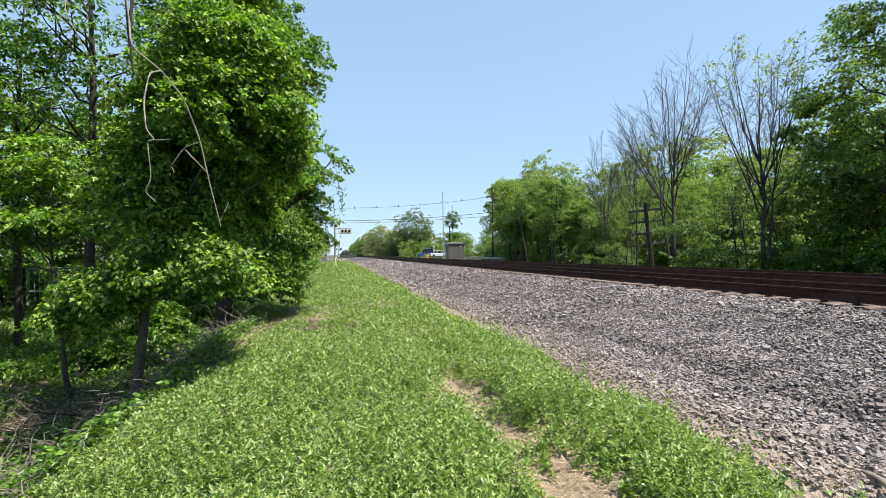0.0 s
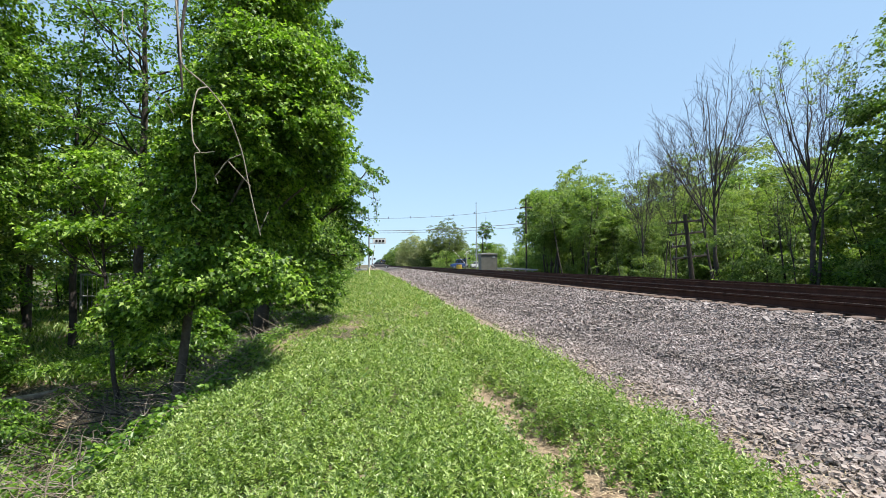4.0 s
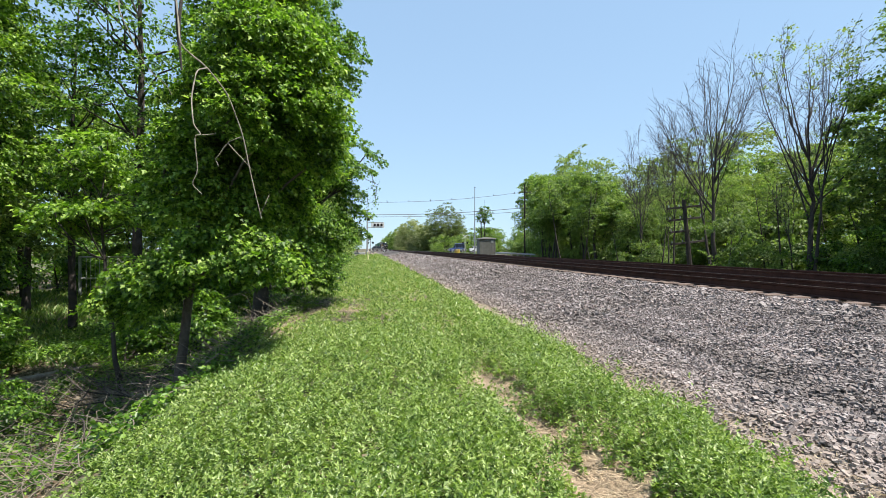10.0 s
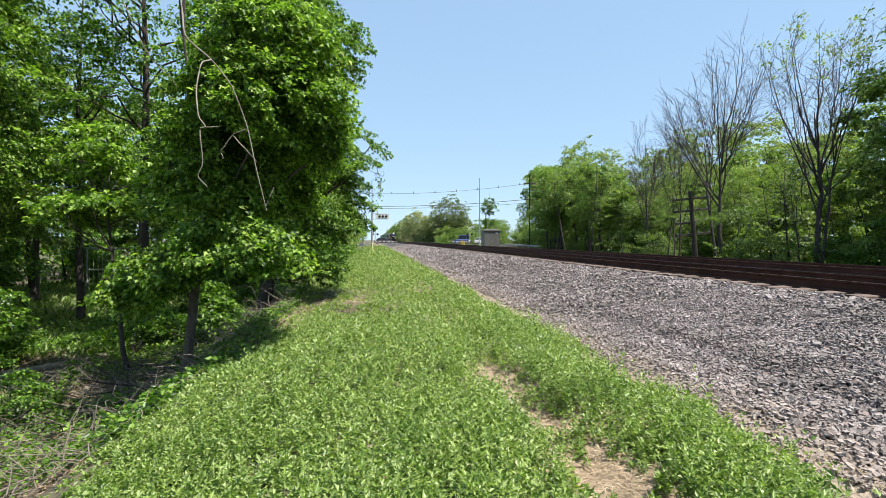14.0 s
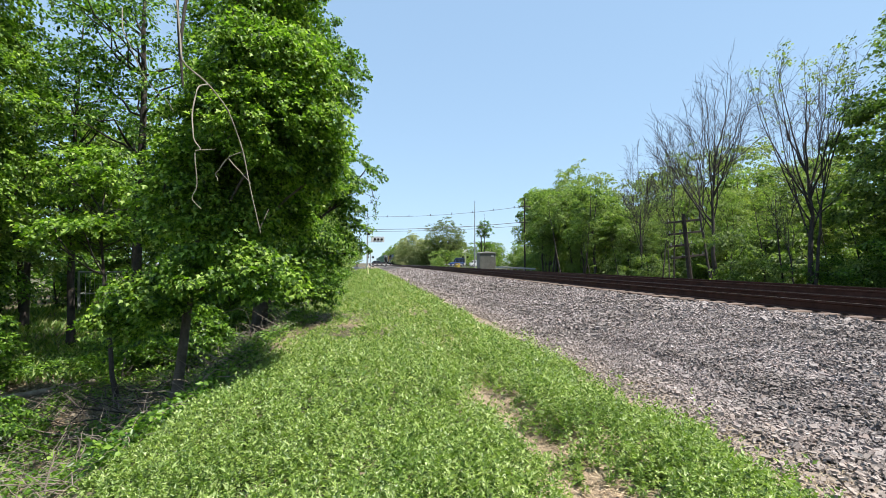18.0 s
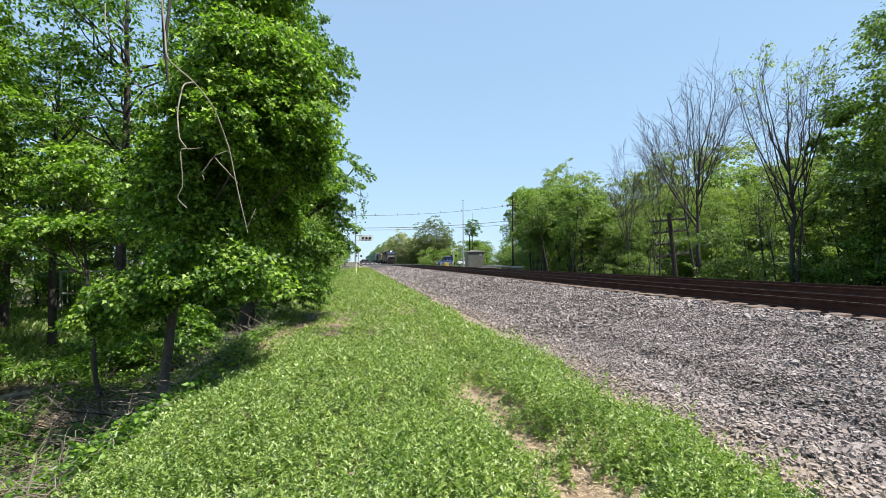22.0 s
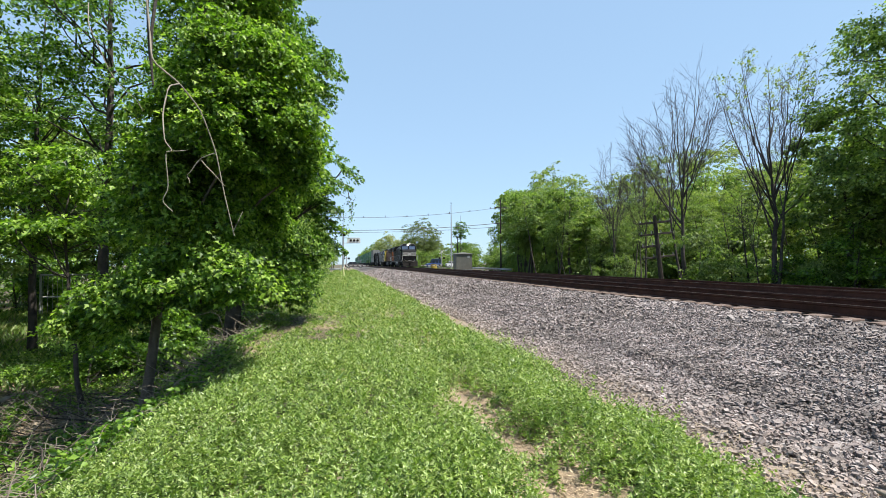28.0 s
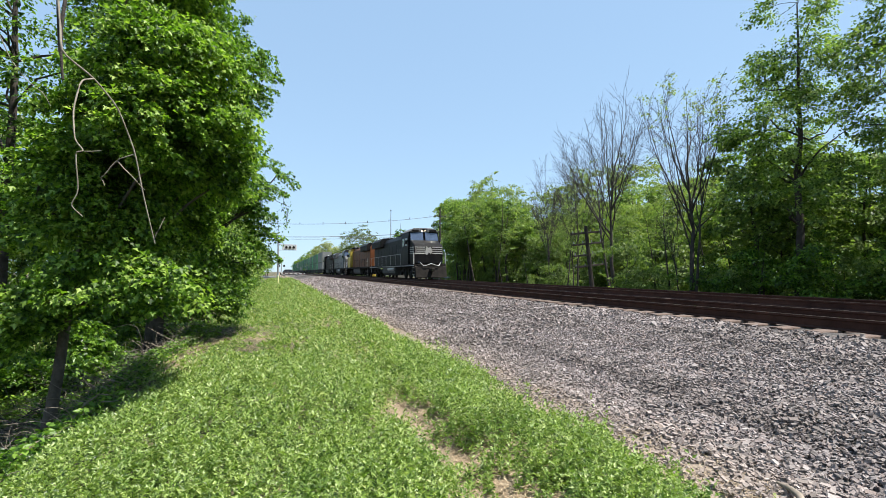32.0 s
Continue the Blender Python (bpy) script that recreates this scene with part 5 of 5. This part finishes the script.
    for s in (-1, 1):
        part("ditch_light", rodded((s * 1.05, 0.5, 1.55), (s * 1.05, 0.62, 1.55), 0.11, sides=12), GLASS, root)
        part("step_well", boxed(s * 1.48 - 0.06, s * 1.48 + 0.06, 0.55, 1.15, 0.35, 1.2, bevel=0.02), UNDER, root)
        for y0 in (0.62, 20.9):
            part("grab_iron", rodded((s * 1.5, y0, 0.6), (s * 1.5, y0, 2.4), 0.022, sides=6), WHITE, root)
        rail = part("handrail", rodded((s * 1.48, 5.3, 2.42), (s * 1.48, 21.3, 2.42), 0.022, sides=6), UNDER if not lead else GALV, root)
        for y in np.arange(5.5, 21.3, 2.2):
            part("stanchion", rodded((s * 1.48, y, 1.38), (s * 1.48, y, 2.42), 0.018, sides=6), UNDER if not lead else GALV, rail)
        part("front_rail", rodded((s * 0.45, 0.68, 2.3), (s * 1.45, 0.68, 2.3), 0.022, sides=6), STRIPE, root)
    part("fuel_tank", prism([(-1.4, 0.55), (-1.15, 0.32), (1.15, 0.32), (1.4, 0.55), (1.4, 1.18), (-1.4, 1.18)], "y", 8.1, 14.4, bevel=0.04), TANK, root)
    part("air_reservoir", rodded((-1.3, 8.6, 0.95), (-1.3, 11.4, 0.95), 0.2, sides=14), GALV, root, "grey air tank")
    axles = []
    for yc in (4.2, 18.2):
        truck = part("bogie", prism([(yc - 2.5, 0.62), (yc - 2.1, 0.45), (yc + 2.1, 0.45), (yc + 2.5, 0.62), (yc + 2.3, 1.0), (yc - 2.3, 1.0)], "x", -1.12, 1.12, bevel=0.03), UNDER, root)
        for dy in (-1.0, 1.0):
            for s in (-1, 1):
                part("spring", rodded((s * 1.16, yc + dy, 0.55), (s * 1.16, yc + dy, 0.95), 0.12, sides=10), UNDER, truck)
        axles += [wheelset(root, yc + dy) for dy in (-1.85, 0, 1.85)]
    if lead:
        for s in (-1, 1):
            part("headlight", rodded((s * 0.148, 3.32, 4.535), (s * 0.148, 3.40, 4.535), 0.088, sides=14), HEADLIGHT, cab, "bright headlight")
    for s in (-1, 1):
        for yc in (4.2, 18.2):
            for dy in (-1.85, 0, 1.85):
                part("journal_box", boxed(s * 1.2 - 0.1, s * 1.2 + 0.1, yc + dy - 0.22, yc + dy + 0.22, 0.38, 0.72, bevel=0.03), UNDER, root)
        for z in (0.42, 0.72, 1.02):
            part("step", boxed(s * 1.42 - 0.14, s * 1.42 + 0.14, 0.5, 0.85, z, z + 0.03), GALV, root)
        for z in np.arange(3.66, 4.25, 0.1):
            part("radiator_slat", boxed(s * 1.505 - 0.012, s * 1.505 + 0.012, 15.5, 20.3, z, z + 0.045), UNDER, body)
        for y in (5.5, 14.3, 15.6, 17.2, 18.8):
            part("hood_panel", boxed(s * 1.082 - 0.016, s * 1.082 + 0.016, y - 0.6, y + 0.6, 1.6, 3.4, bevel=0.012), paint, body)
        part("sill_edge", boxed(s * 1.522 - 0.006, s * 1.522 + 0.006, 0.56, 21.69, 1.2, 1.27), STRIPE if lead else UNDER, deck)
        part("front_stanchion", rodded((s * 1.45, 0.66, 1.38), (s * 1.45, 0.66, 2.34), 0.024, sides=6), STRIPE, root)
        part("mirror", boxed(s * 1.62 - 0.1, s * 1.62 + 0.1, 2.75, 2.8, 3.25, 3.6, bevel=0.01), UNDER, cab)
        part("number_board", boxed(s * 0.85 - 0.32, s * 0.85 + 0.32, 2.33, 2.38, 4.42, 4.6, bevel=0.01), BLACK_PAINT, cab)
    for x in (-0.14, 0.0, 0.14):
        part("horn", rodded((x, 6.0, 4.72), (x, 5.55, 4.72), 0.04, 0.09, 10), GALV, body)
    part("antenna_dome", rodded((0.5, 4.2, 4.73), (0.5, 4.2, 4.92), 0.2, 0.12, 12), WHITE, cab)
    for y in (16.2, 18.0, 19.7):
        part("roof_fan", rodded((0, y, 4.6), (0, y, 4.7), 0.72, 0.68, 20), UNDER, body)
    part("anticlimber", boxed(-1.2, 1.2, 0.3, 0.62, 1.2, 1.36, bevel=0.02), UNDER, root)
    AXLES[root.name] = axles
    return root


TRAIN = [(locomotive(0, BLACK_PAINT, BLACK_PAINT, "black diesel freight locomotive with white nose stripes and headlights", True), 40.0, 0),
         (locomotive(1, ORANGE, YELLOW, "orange and yellow diesel freight locomotive", roof=BLACK_PAINT, cab_paint=YELLOW), 84.8, 180),
         (locomotive(2, GREY_PAINT, GREY_PAINT, "weathered grey diesel freight locomotive"), 86.0, 0),
         (locomotive(3, BLACK_PAINT, WHITE, "black diesel freight locomotive with a white end"), 130.8, 180)]


def container(paint, label, length=16.1):
    root = thing("container", pose(FAR, 132, 0), label, "container", "containers of the train")
    part("box_shell", boxed(-1.2, 1.2, 0.05, length - 0.05, 0.08, 2.8, bevel=0.02), paint, root)
    for y in np.arange(0.9, length - 0.5, 1.2):
        for s in (-1, 1):
            part("rib", boxed(s * 1.205 - 0.02, s * 1.205 + 0.02, y, y + 0.5, 0.2, 2.7), paint, root)
    for y in (0.09, length - 0.09):
        for s in (-1, 1):
            part("corner_post", boxed(s * 1.17 - 0.06, s * 1.17 + 0.06, y - 0.09, y + 0.09, 0.0, 2.9), paint, root)
    return root


def well_car():
    root = thing("well_car", pose(FAR, 132, 0), "grimy low container wagon", "wagon", "wagons of the train")
    part("well", prism([(-1.4, 0.3), (1.4, 0.3), (1.4, 1.35), (1.3, 1.35), (1.3, 0.42), (-1.3, 0.42), (-1.3, 1.35), (-1.4, 1.35)], "y", 2.0, 18.6), UNDER, root, "grimy side sills")
    for y in (0.2, 18.6):
        part("platform", boxed(-1.3, 1.3, y, y + 1.8, 0.95, 1.3, bevel=0.03), UNDER, root)
    for y in (1.1, 19.5):
        part("bogie", boxed(-1.05, 1.05, y - 1.1, y + 1.1, 0.3, 0.85, bevel=0.05), UNDER, root)
        for dy in (-0.85, 0.85):
            wheelset(root, y + dy)
    return root


first_car = well_car()
first_green = container(GREEN_BOX, "green corrugated freight container")
first_dark = container(GREEN_DARK, "dark green corrugated freight container")
first_white = container(PALE_BOX, "dusty grey corrugated freight container")
free = [first_car, first_green, first_dark, first_white]
for i in range(13):
    y0 = 132.5 + 20.9 * i
    plan = [(first_car, y0, 0.0), ((first_white, first_green, first_dark)[(0, 1, 1, 2, 1, 1, 0, 2, 1, 1, 2, 1, 1)[i]], y0 + 2.2, 0.44),
            ((first_white, first_green, first_dark)[(0, 1, 1, 1, 2, 1, 1, 1, 0, 1, 2, 1, 1)[i]], y0 + 2.2, 3.36)]
    for ob, y, z in plan:
        if ob in free:
            free.remove(ob)
            made = ob
            made.matrix_basis = pose(FAR, y, z)
        else:
            made = copy_thing(ob, pose(FAR, y, z))
        TRAIN.append((made, y, 0))


# ---- crossing, poles and wires ----
def flasher(parent, x, y, z):
    """Round lamp on a black disc, seen from behind and from the front."""
    disc = part("lamp_disc", rodded((x, y - 0.03, z), (x, y + 0.03, z), 0.24, sides=18), UNDER, parent)
    part("lamp", rodded((x, y - 0.12, z), (x, y + 0.1, z), 0.12, sides=12), UNDER, disc)


def cantilever_signal():
    root = thing("crossing_signal", pose(0.15, 95, -0.84), "galvanised crossing signal mast with an arm of flashing lamps", "crossing signal")
    mast = part("mast", rodded((0, 0, 0), (0, 0, 7.4), 0.19, 0.15, 12), GALV, root)
    part("base", boxed(-0.4, 0.4, -0.4, 0.4, 0, 0.25, bevel=0.03), GALV, root)
    for z in (5.65, 6.65):
        part("arm", rodded((0, 0, z), (3.1, 0, z), 0.07, 0.06, 8), GALV, root)
    for x in (0.75, 3.1):
        part("brace", rodded((x, 0, 5.65), (x, 0, 6.65), 0.04, sides=6), GALV, root)
    sign = part("sign_panel", boxed(0.8, 3.3, -0.03, 0.07, 5.6, 6.7, bevel=0.01), WHITE, root, "white panel between the arms")
    for x in (1.45, 2.1, 2.75):
        flasher(root, x, -0.1, 6.15)
    for x, z in ((0.25, 7.25), (0.75, 7.6)):
        part("mast_lamp", boxed(x - 0.28, x + 0.28, -0.2, 0.2, z - 0.28, z + 0.28, bevel=0.05), UNDER, root)
    part("bracket", rodded((0, 0, 3.6), (1.0, 0, 3.6), 0.05, sides=6), GALV, root)
    part("lamp_bracket", rodded((0, 0, 7.2), (0.8, 0, 7.5), 0.04, sides=6), GALV, root)


def gate_signal(x, y, z, reach, label):
    root = thing("crossing_gate", pose(x, y, z), label, "crossing gate", "crossing gates")
    part("mast", rodded((0, 0, 0), (0, 0, 4.6), 0.09, 0.08, 10), GALV, root)
    for a in (-1, 1):
        part("crossbuck", prism([(-0.62 * a - 0.1, 3.75), (-0.62 * a + 0.1, 3.7), (0.62 * a + 0.1, 4.65), (0.62 * a - 0.1, 4.7)], "y", -0.12, -0.1), WHITE, root, "white crossing board")
    for s in (-1, 1):
        flasher(root, s * 0.55, -0.1, 2.75)
    part("lamp_arm", rodded((-0.55, 0, 2.75), (0.55, 0, 2.75), 0.04, sides=6), GALV, root)
    part("gate_motor", boxed(-0.3, 0.3, -0.35, 0.35, 0.75, 1.3, bevel=0.05), GALV, root)
    bm = bmesh.new()
    box(bm, min(0, reach), max(0, reach), -0.04, 0.04, -0.07, 0.07)
    arm = part("gate_arm", bm, WHITE, root, "white and red striped gate arm", at=pose(0, -0.4, 1.05))
    n = 5
    for i in range(n):
        a, b = reach * (i + 0.35) / n, reach * (i + 0.75) / n
        part("red_band", boxed(min(a, b), max(a, b), -0.046, 0.046, -0.076, 0.076), RED_DARK, arm)
    part("counterweight", boxed(-0.25 if reach > 0 else 0.0, 0.0 if reach > 0 else 0.25, -0.12, 0.12, -0.2, 0.2, bevel=0.03), UNDER, arm)
    return arm


cantilever_signal()
GATE_LEFT = gate_signal(0.9, 112, -0.75, 5.0, "crossing gate with crossed boards and lamps before the tracks")
GATE_RIGHT = gate_signal(23.2, 112, -0.7, -5.0, "crossing gate with a striped arm beyond the tracks")


def utility_pole(x, y, z, h, arms, label, lean=0.0):
    root = thing("utility_pole", pose(x, y, z, 0, lean, 0), label, "utility pole")
    part("pole", rodded((0, 0, -0.3), (0, 0, h), 0.16, 0.11, 10), POLE_WOOD, root)
    for az in arms:
        arm = part("crossarm", boxed(-1.1, 1.1, -0.06, 0.06, az, az + 0.12, bevel=0.01), POLE_WOOD, root)
        for i in range(4):
            xi = -1.0 + i * 0.667
            part("insulator", rodded((xi, 0, az + 0.12), (xi, 0, az + 0.26), 0.035, 0.025, 8), GALV, arm)
    return root


utility_pole(27.15, 80, -0.95, 12.8, (11.4, 8.6), "tall dark wooden power pole with crossarms")
utility_pole(-24, 82, -1.4, 12.8, (11.4, 8.6), "tall dark wooden power pole with crossarms")
utility_pole(31.5, 130, -0.8, 9.0, (), "dark wooden pole without crossarms")
utility_pole(18.98, 25.7, -1.0, 4.6, (4.1, 3.4, 2.7, 2.0), "old leaning telegraph pole with broken crossarms", -6.0)


def steel_mast():
    root = thing("antenna_mast", pose(22.83, 100, -0.65), "slim grey steel mast with a small antenna", "mast")
    part("mast_tube", rodded((0, 0, 0), (0, 0, 14.0), 0.14, 0.07, 12), GALV, root)
    part("antenna", rodded((0, 0, 14.0), (0, 0, 14.6), 0.03, sides=6), WIRE, root)
    part("antenna_ring", rodded((0, 0, 14.35), (0, 0, 14.42), 0.16, sides=12), WIRE, root)
    part("base", boxed(-0.35, 0.35, -0.35, 0.35, 0, 0.2, bevel=0.02), GALV, root)


steel_mast()


def cable(a, b, sag, r, label, markers=0):
    s = np.linspace(0, 1, 25)
    p = np.array(a)[None] * (1 - s[:, None]) + np.array(b)[None] * s[:, None]
    p[:, 2] -= 4 * sag * s * (1 - s)
    t = Tubes(5)
    t.add(p, np.full(25, r))
    ob = tagged(part("power_line", t.mesh("power_line"), WIRE), label, "cable", "power lines")
    for i in range(markers):
        k = (i + 0.5) / markers
        q = np.array([np.interp(k, s, p[:, c]) for c in range(3)])
        part("spacer", boxed(q[0] - 0.05, q[0] + 0.05, q[1] - 0.05, q[1] + 0.05, q[2] - 0.08, q[2] + 0.26), WIRE, ob)


for dz, sag, r, mk_, lab in ((11.5, 1.9, 0.028, 14, "sagging power line with spacers"), (8.75, 1.25, 0.045, 0, "sagging telephone line on poles"), (8.1, 0.95, 0.03, 0, "thin sagging telephone line")):
    cable((-24, 82, dz - 1.4), (27.15, 80, dz - 0.95), sag, r, lab, mk_)
cable((27.15, 80, 7.3), (47, 122, 7.6), 0.8, 0.025, "thin sagging telephone line")
cable((27.15, 80, 10.4), (60, 74, 10.4), 0.8, 0.03, "sagging power line on poles")


def equipment_shed():
    root = thing("equipment_shed", pose(21.75, 86, -0.55), "grey-green metal equipment shed beside the tracks", "shed")
    part("plinth", boxed(-1.6, 1.6, -1.3, 1.3, -0.3, 0.15), GALV, root)
    walls = part("wall_shell", boxed(-1.5, 1.5, -1.2, 1.2, 0.15, 3.0, bevel=0.03), SHED, root)
    for x in np.arange(-1.35, 1.4, 0.3):
        part("seam", boxed(x - 0.015, x + 0.015, -1.225, -1.2, 0.2, 2.95), SHED, walls)
    part("roof", prism([(-1.62, 2.98), (1.62, 2.98), (1.62, 3.08), (0, 3.32), (-1.62, 3.08)], "y", -1.35, 1.35, bevel=0.01), SHED_ROOF, root)
    part("door", boxed(1.5, 1.53, -0.5, 0.5, 0.2, 2.3, bevel=0.01), SHED, walls)
    part("vent", boxed(0.6, 1.1, -1.235, -1.2, 2.3, 2.7, bevel=0.01), GALV, walls)


equipment_shed()


def guard_rail(pts, label, end=True):
    root = thing("guard_rail", pose(0, 0, 0), label, "guard rail", "guard rails")
    for (x0, y0, z0), (x1, y1, z1) in zip(pts, pts[1:]):
        bm = bmesh.new()
        for dz in (0.52, 0.66):
            rod(bm, (x0, y0, z0 + dz), (x1, y1, z1 + dz), 0.075, sides=8)
        part("beam", bm, GALV, root)
    (x0, y0, z0), (x1, y1, z1) = pts[0], pts[-1]
    n = max(2, int(math.dist(pts[0], pts[-1]) / 2.0))
    for i in range(n + 1):
        k = i / n
        part("post", boxed(x0 + (x1 - x0) * k - 0.08, x0 + (x1 - x0) * k + 0.08, y0 + (y1 - y0) * k + 0.1, y0 + (y1 - y0) * k + 0.25, z0 + (z1 - z0) * k - 0.3, z0 + (z1 - z0) * k + 0.75, bevel=0.01), GALV, root)
    if end:
        part("end_marker", boxed(x1 - 0.35, x1 + 0.35, y1 - 0.1, y1 + 0.06, z1 + 0.4, z1 + 0.85, bevel=0.04), YELLOW, root, "yellow end cap")


guard_rail([(24.2, 92, -0.75), (26.2, 83, -0.8), (27.9, 75.5, -0.95)], "steel guard rail with a yellow end")
guard_rail([(-9, 97, -1.1), (-0.4, 97, -0.85)], "grey steel guard rail on the bank", False)


STAKE = surface("pale_yellow_stake_paint", (0.62, 0.62, 0.25), (0.78, 0.78, 0.42), 3.0, 0.6, 0, 0.05, 0.005, 20.0)


def marker_stake():
    root = thing("marker_stake", pose(0.2, 52, -0.85, 0, -5, 0), "thin pale yellow-green marker stake in the grass", "stake")
    part("rod", rodded((0, 0, -0.1), (0, 0, 1.15), 0.08, 0.07, 8), STAKE, root)
    part("cap", rodded((0, 0, 1.15), (0, 0, 1.25), 0.09, 0.08, 8), WHITE, root)


marker_stake()


# ---- vehicles ----
def car(name, at, paint, label, tall=1.0, van=False):
    """A road car, its front towards +x; wheels rest at z = 0."""
    root = thing(name, at, label, name.replace("_", " "))
    side = [(-2.25, 0.35), (-2.28, 0.75), (-2.15, 0.92), (-1.2, 0.98), (1.05, 0.95), (2.1, 0.78), (2.28, 0.6), (2.25, 0.32), (1.9, 0.26), (-1.9, 0.26)]
    body = part("body", prism([(x, z * tall) for x, z in side], "y", -0.88, 0.88, bevel=0.06), paint, root)
    top = [(-1.75, 0.96), (-1.2, 1.44), (0.15, 1.46), (1.05, 0.94)] if not van else [(-2.1, 0.96), (-2.0, 1.75), (0.5, 1.75), (1.15, 0.94)]
    cabin = part("window_band", prism([(x, z * tall) for x, z in top], "y", -0.76, 0.76, bevel=0.05), GLASS, root)
    rf = [(-1.25, 1.42), (-1.15, 1.5), (0.1, 1.52), (0.22, 1.43)] if not van else [(-2.02, 1.72), (-1.95, 1.84), (0.45, 1.84), (0.55, 1.72)]
    part("roof", prism([(x, z * tall) for x, z in rf], "y", -0.74, 0.74, bevel=0.03), paint, root)
    for x in (-0.5, -1.32, 0.55):
        for s in (-1, 1):
            part("pillar", boxed(x - 0.05, x + 0.05, s * 0.755 - 0.025, s * 0.755 + 0.025, 0.95 * tall, 1.44 * tall), paint, cabin)
    for x in (-1.4, 1.42):
        for s in (-1, 1):
            w = part("wheel", rodded((x, s * 0.72, 0.33), (x, s * 0.9, 0.33), 0.33, sides=18), TYRE, root)
            part("rim", rodded((x, s * 0.895, 0.33), (x, s * 0.91, 0.33), 0.2, sides=14), GALV, w)
    for s in (-1, 1):
        part("headlamp", boxed(2.12, 2.27, s * 0.65 - 0.2, s * 0.65 + 0.2, 0.6 * tall, 0.74 * tall, bevel=0.02), GLASS, root)
        part("tail_lamp", boxed(-2.28, -2.2, s * 0.68 - 0.16, s * 0.68 + 0.16, 0.66 * tall, 0.84 * tall, bevel=0.02), RED_DARK, root)
    return root


car("sedan", pose(2.9, 118.2, -0.27, 0, 0, 0), GREY_CAR, "dark grey sedan waiting on the road before the tracks")
PASSING = car("sedan", pose(25.5, 117.0, -0.34), CAR_WHITE, "white sedan driving along the road", 1.08)
car("utility_truck", pose(24.8, 131, -0.4, 0, 0, 180), BLUE, "blue utility truck parked beside the road", 1.35, True)
car("pickup_truck", pose(30.2, 129, -0.4, 0, 0, 0), CAR_WHITE, "pale pickup truck parked beyond the road", 1.2)


def yellow_barrier(x, y):
    root = thing("safety_barrel", pose(x, y, -0.75), "yellow safety barrel by the crossing", "barrel")
    part("drum", rodded((0, 0, 0), (0, 0, 1.3), 0.75, 0.65, 16), YELLOW, root)
    part("lid", rodded((0, 0, 1.3), (0, 0, 1.36), 0.55, sides=16), UNDER, root)


yellow_barrier(21.6, 113.5)


def blue_sign():
    root = thing("road_sign", pose(25.0, 96, -0.7), "blue and white sign board on a steel post", "sign")
    part("post", rodded((0, 0, -0.2), (0, 0, 2.6), 0.05, sides=8), GALV, root)
    board = part("board", boxed(-0.75, 0.75, -0.03, 0.0, 1.6, 2.6, bevel=0.01), BLUE, root)
    part("white_panel", boxed(-0.4, 0.65, -0.042, -0.031, 1.75, 2.1), WHITE, board)


blue_sign()


GALV_DULL = surface("weathered_fence_steel", (0.30, 0.31, 0.31), (0.48, 0.48, 0.47), 3.0, 0.7, 0.1, 0.05, 0.005, 30.0)


def chain_fence():
    """Panel fence in the wood: pale posts and rails with a grey mesh of wires."""
    root = thing("wire_fence", pose(-13.9, 26, -1.75), "grey framed wire fence standing in the wood", "fence")
    for x in (0.0, 1.2, 2.4):
        part("post", rodded((x, 0, -0.2), (x, 0, 2.05), 0.05, sides=8), GALV_DULL, root)
    for z in (0.95, 2.0):
        part("top_rail", rodded((0, 0, z), (2.4, 0, z), 0.04, sides=8), GALV_DULL, root)
    for i in range(12):
        part("wire", rodded((0.1 + 0.2 * i, 0, 0.1), (0.1 + 0.2 * i, 0, 2.0), 0.012, sides=5), GALV_DULL, root)


chain_fence()

# ---- what moves ----
TRAIN_SPEED = 13.1
STEADY = [0.0, 0.1, 0.3, 1.0, 4.0, 8.0, 12.0, 16.0, 20.0, 24.0, 28.0, 31.0, 31.7, 31.9, 32.0]


def motions():
    for ob, y, turn in TRAIN:
        z = ob.matrix_basis.translation.z
        walk(ob, [(t, pose(FAR, y + 0.4 + TRAIN_SPEED * (32 - t), z, 0, 0, turn)) for t in STEADY])
    # the leading locomotive's wheels turn
    degrees_per_second = math.degrees(TRAIN_SPEED / 0.53)
    for axle in AXLES[TRAIN[0][0].name]:
        place = axle.matrix_basis.translation.copy()
        walk(axle, [(0.0, pose(*place))] + [(k / 15, pose(*place, (degrees_per_second * (k / 15 - 22.0)) % 360, 0, 0)) for k in range(330, 481)])
    # the white car drives off along the road
    walk(PASSING, [(t, pose(25.5 + 8.6 * t, 117.0, float(road_z(25.5 + 8.6 * t, 0)) + 0.01)) for t in (0.0, 0.1, 0.5, 1.0, 2.0, 4.0, 6.0, 8.0, 8.1, 32.0) if t <= 8.0] +
         [(8.3, pose(25.5 + 8.6 * 8.1, 117.0, -0.44)), (32.0, pose(25.5 + 8.6 * 8.1, 117.0, -0.44))])
    # the gate arms come down
    walk(GATE_LEFT, [(t, pose(0, -0.4, 1.05, 0, -a, 0)) for t, a in ((0.0, 84), (4.6, 84), (5.5, 60), (6.0, 38), (7.0, 14), (8.0, 0), (32.0, 0))])
    walk(GATE_RIGHT, [(t, pose(0, -0.4, 1.05, 0, a, 0)) for t, a in ((0.0, 84), (1.0, 84), (2.0, 66), (5.5, 36), (7.0, 8), (8.0, 0), (32.0, 0))])

motions()
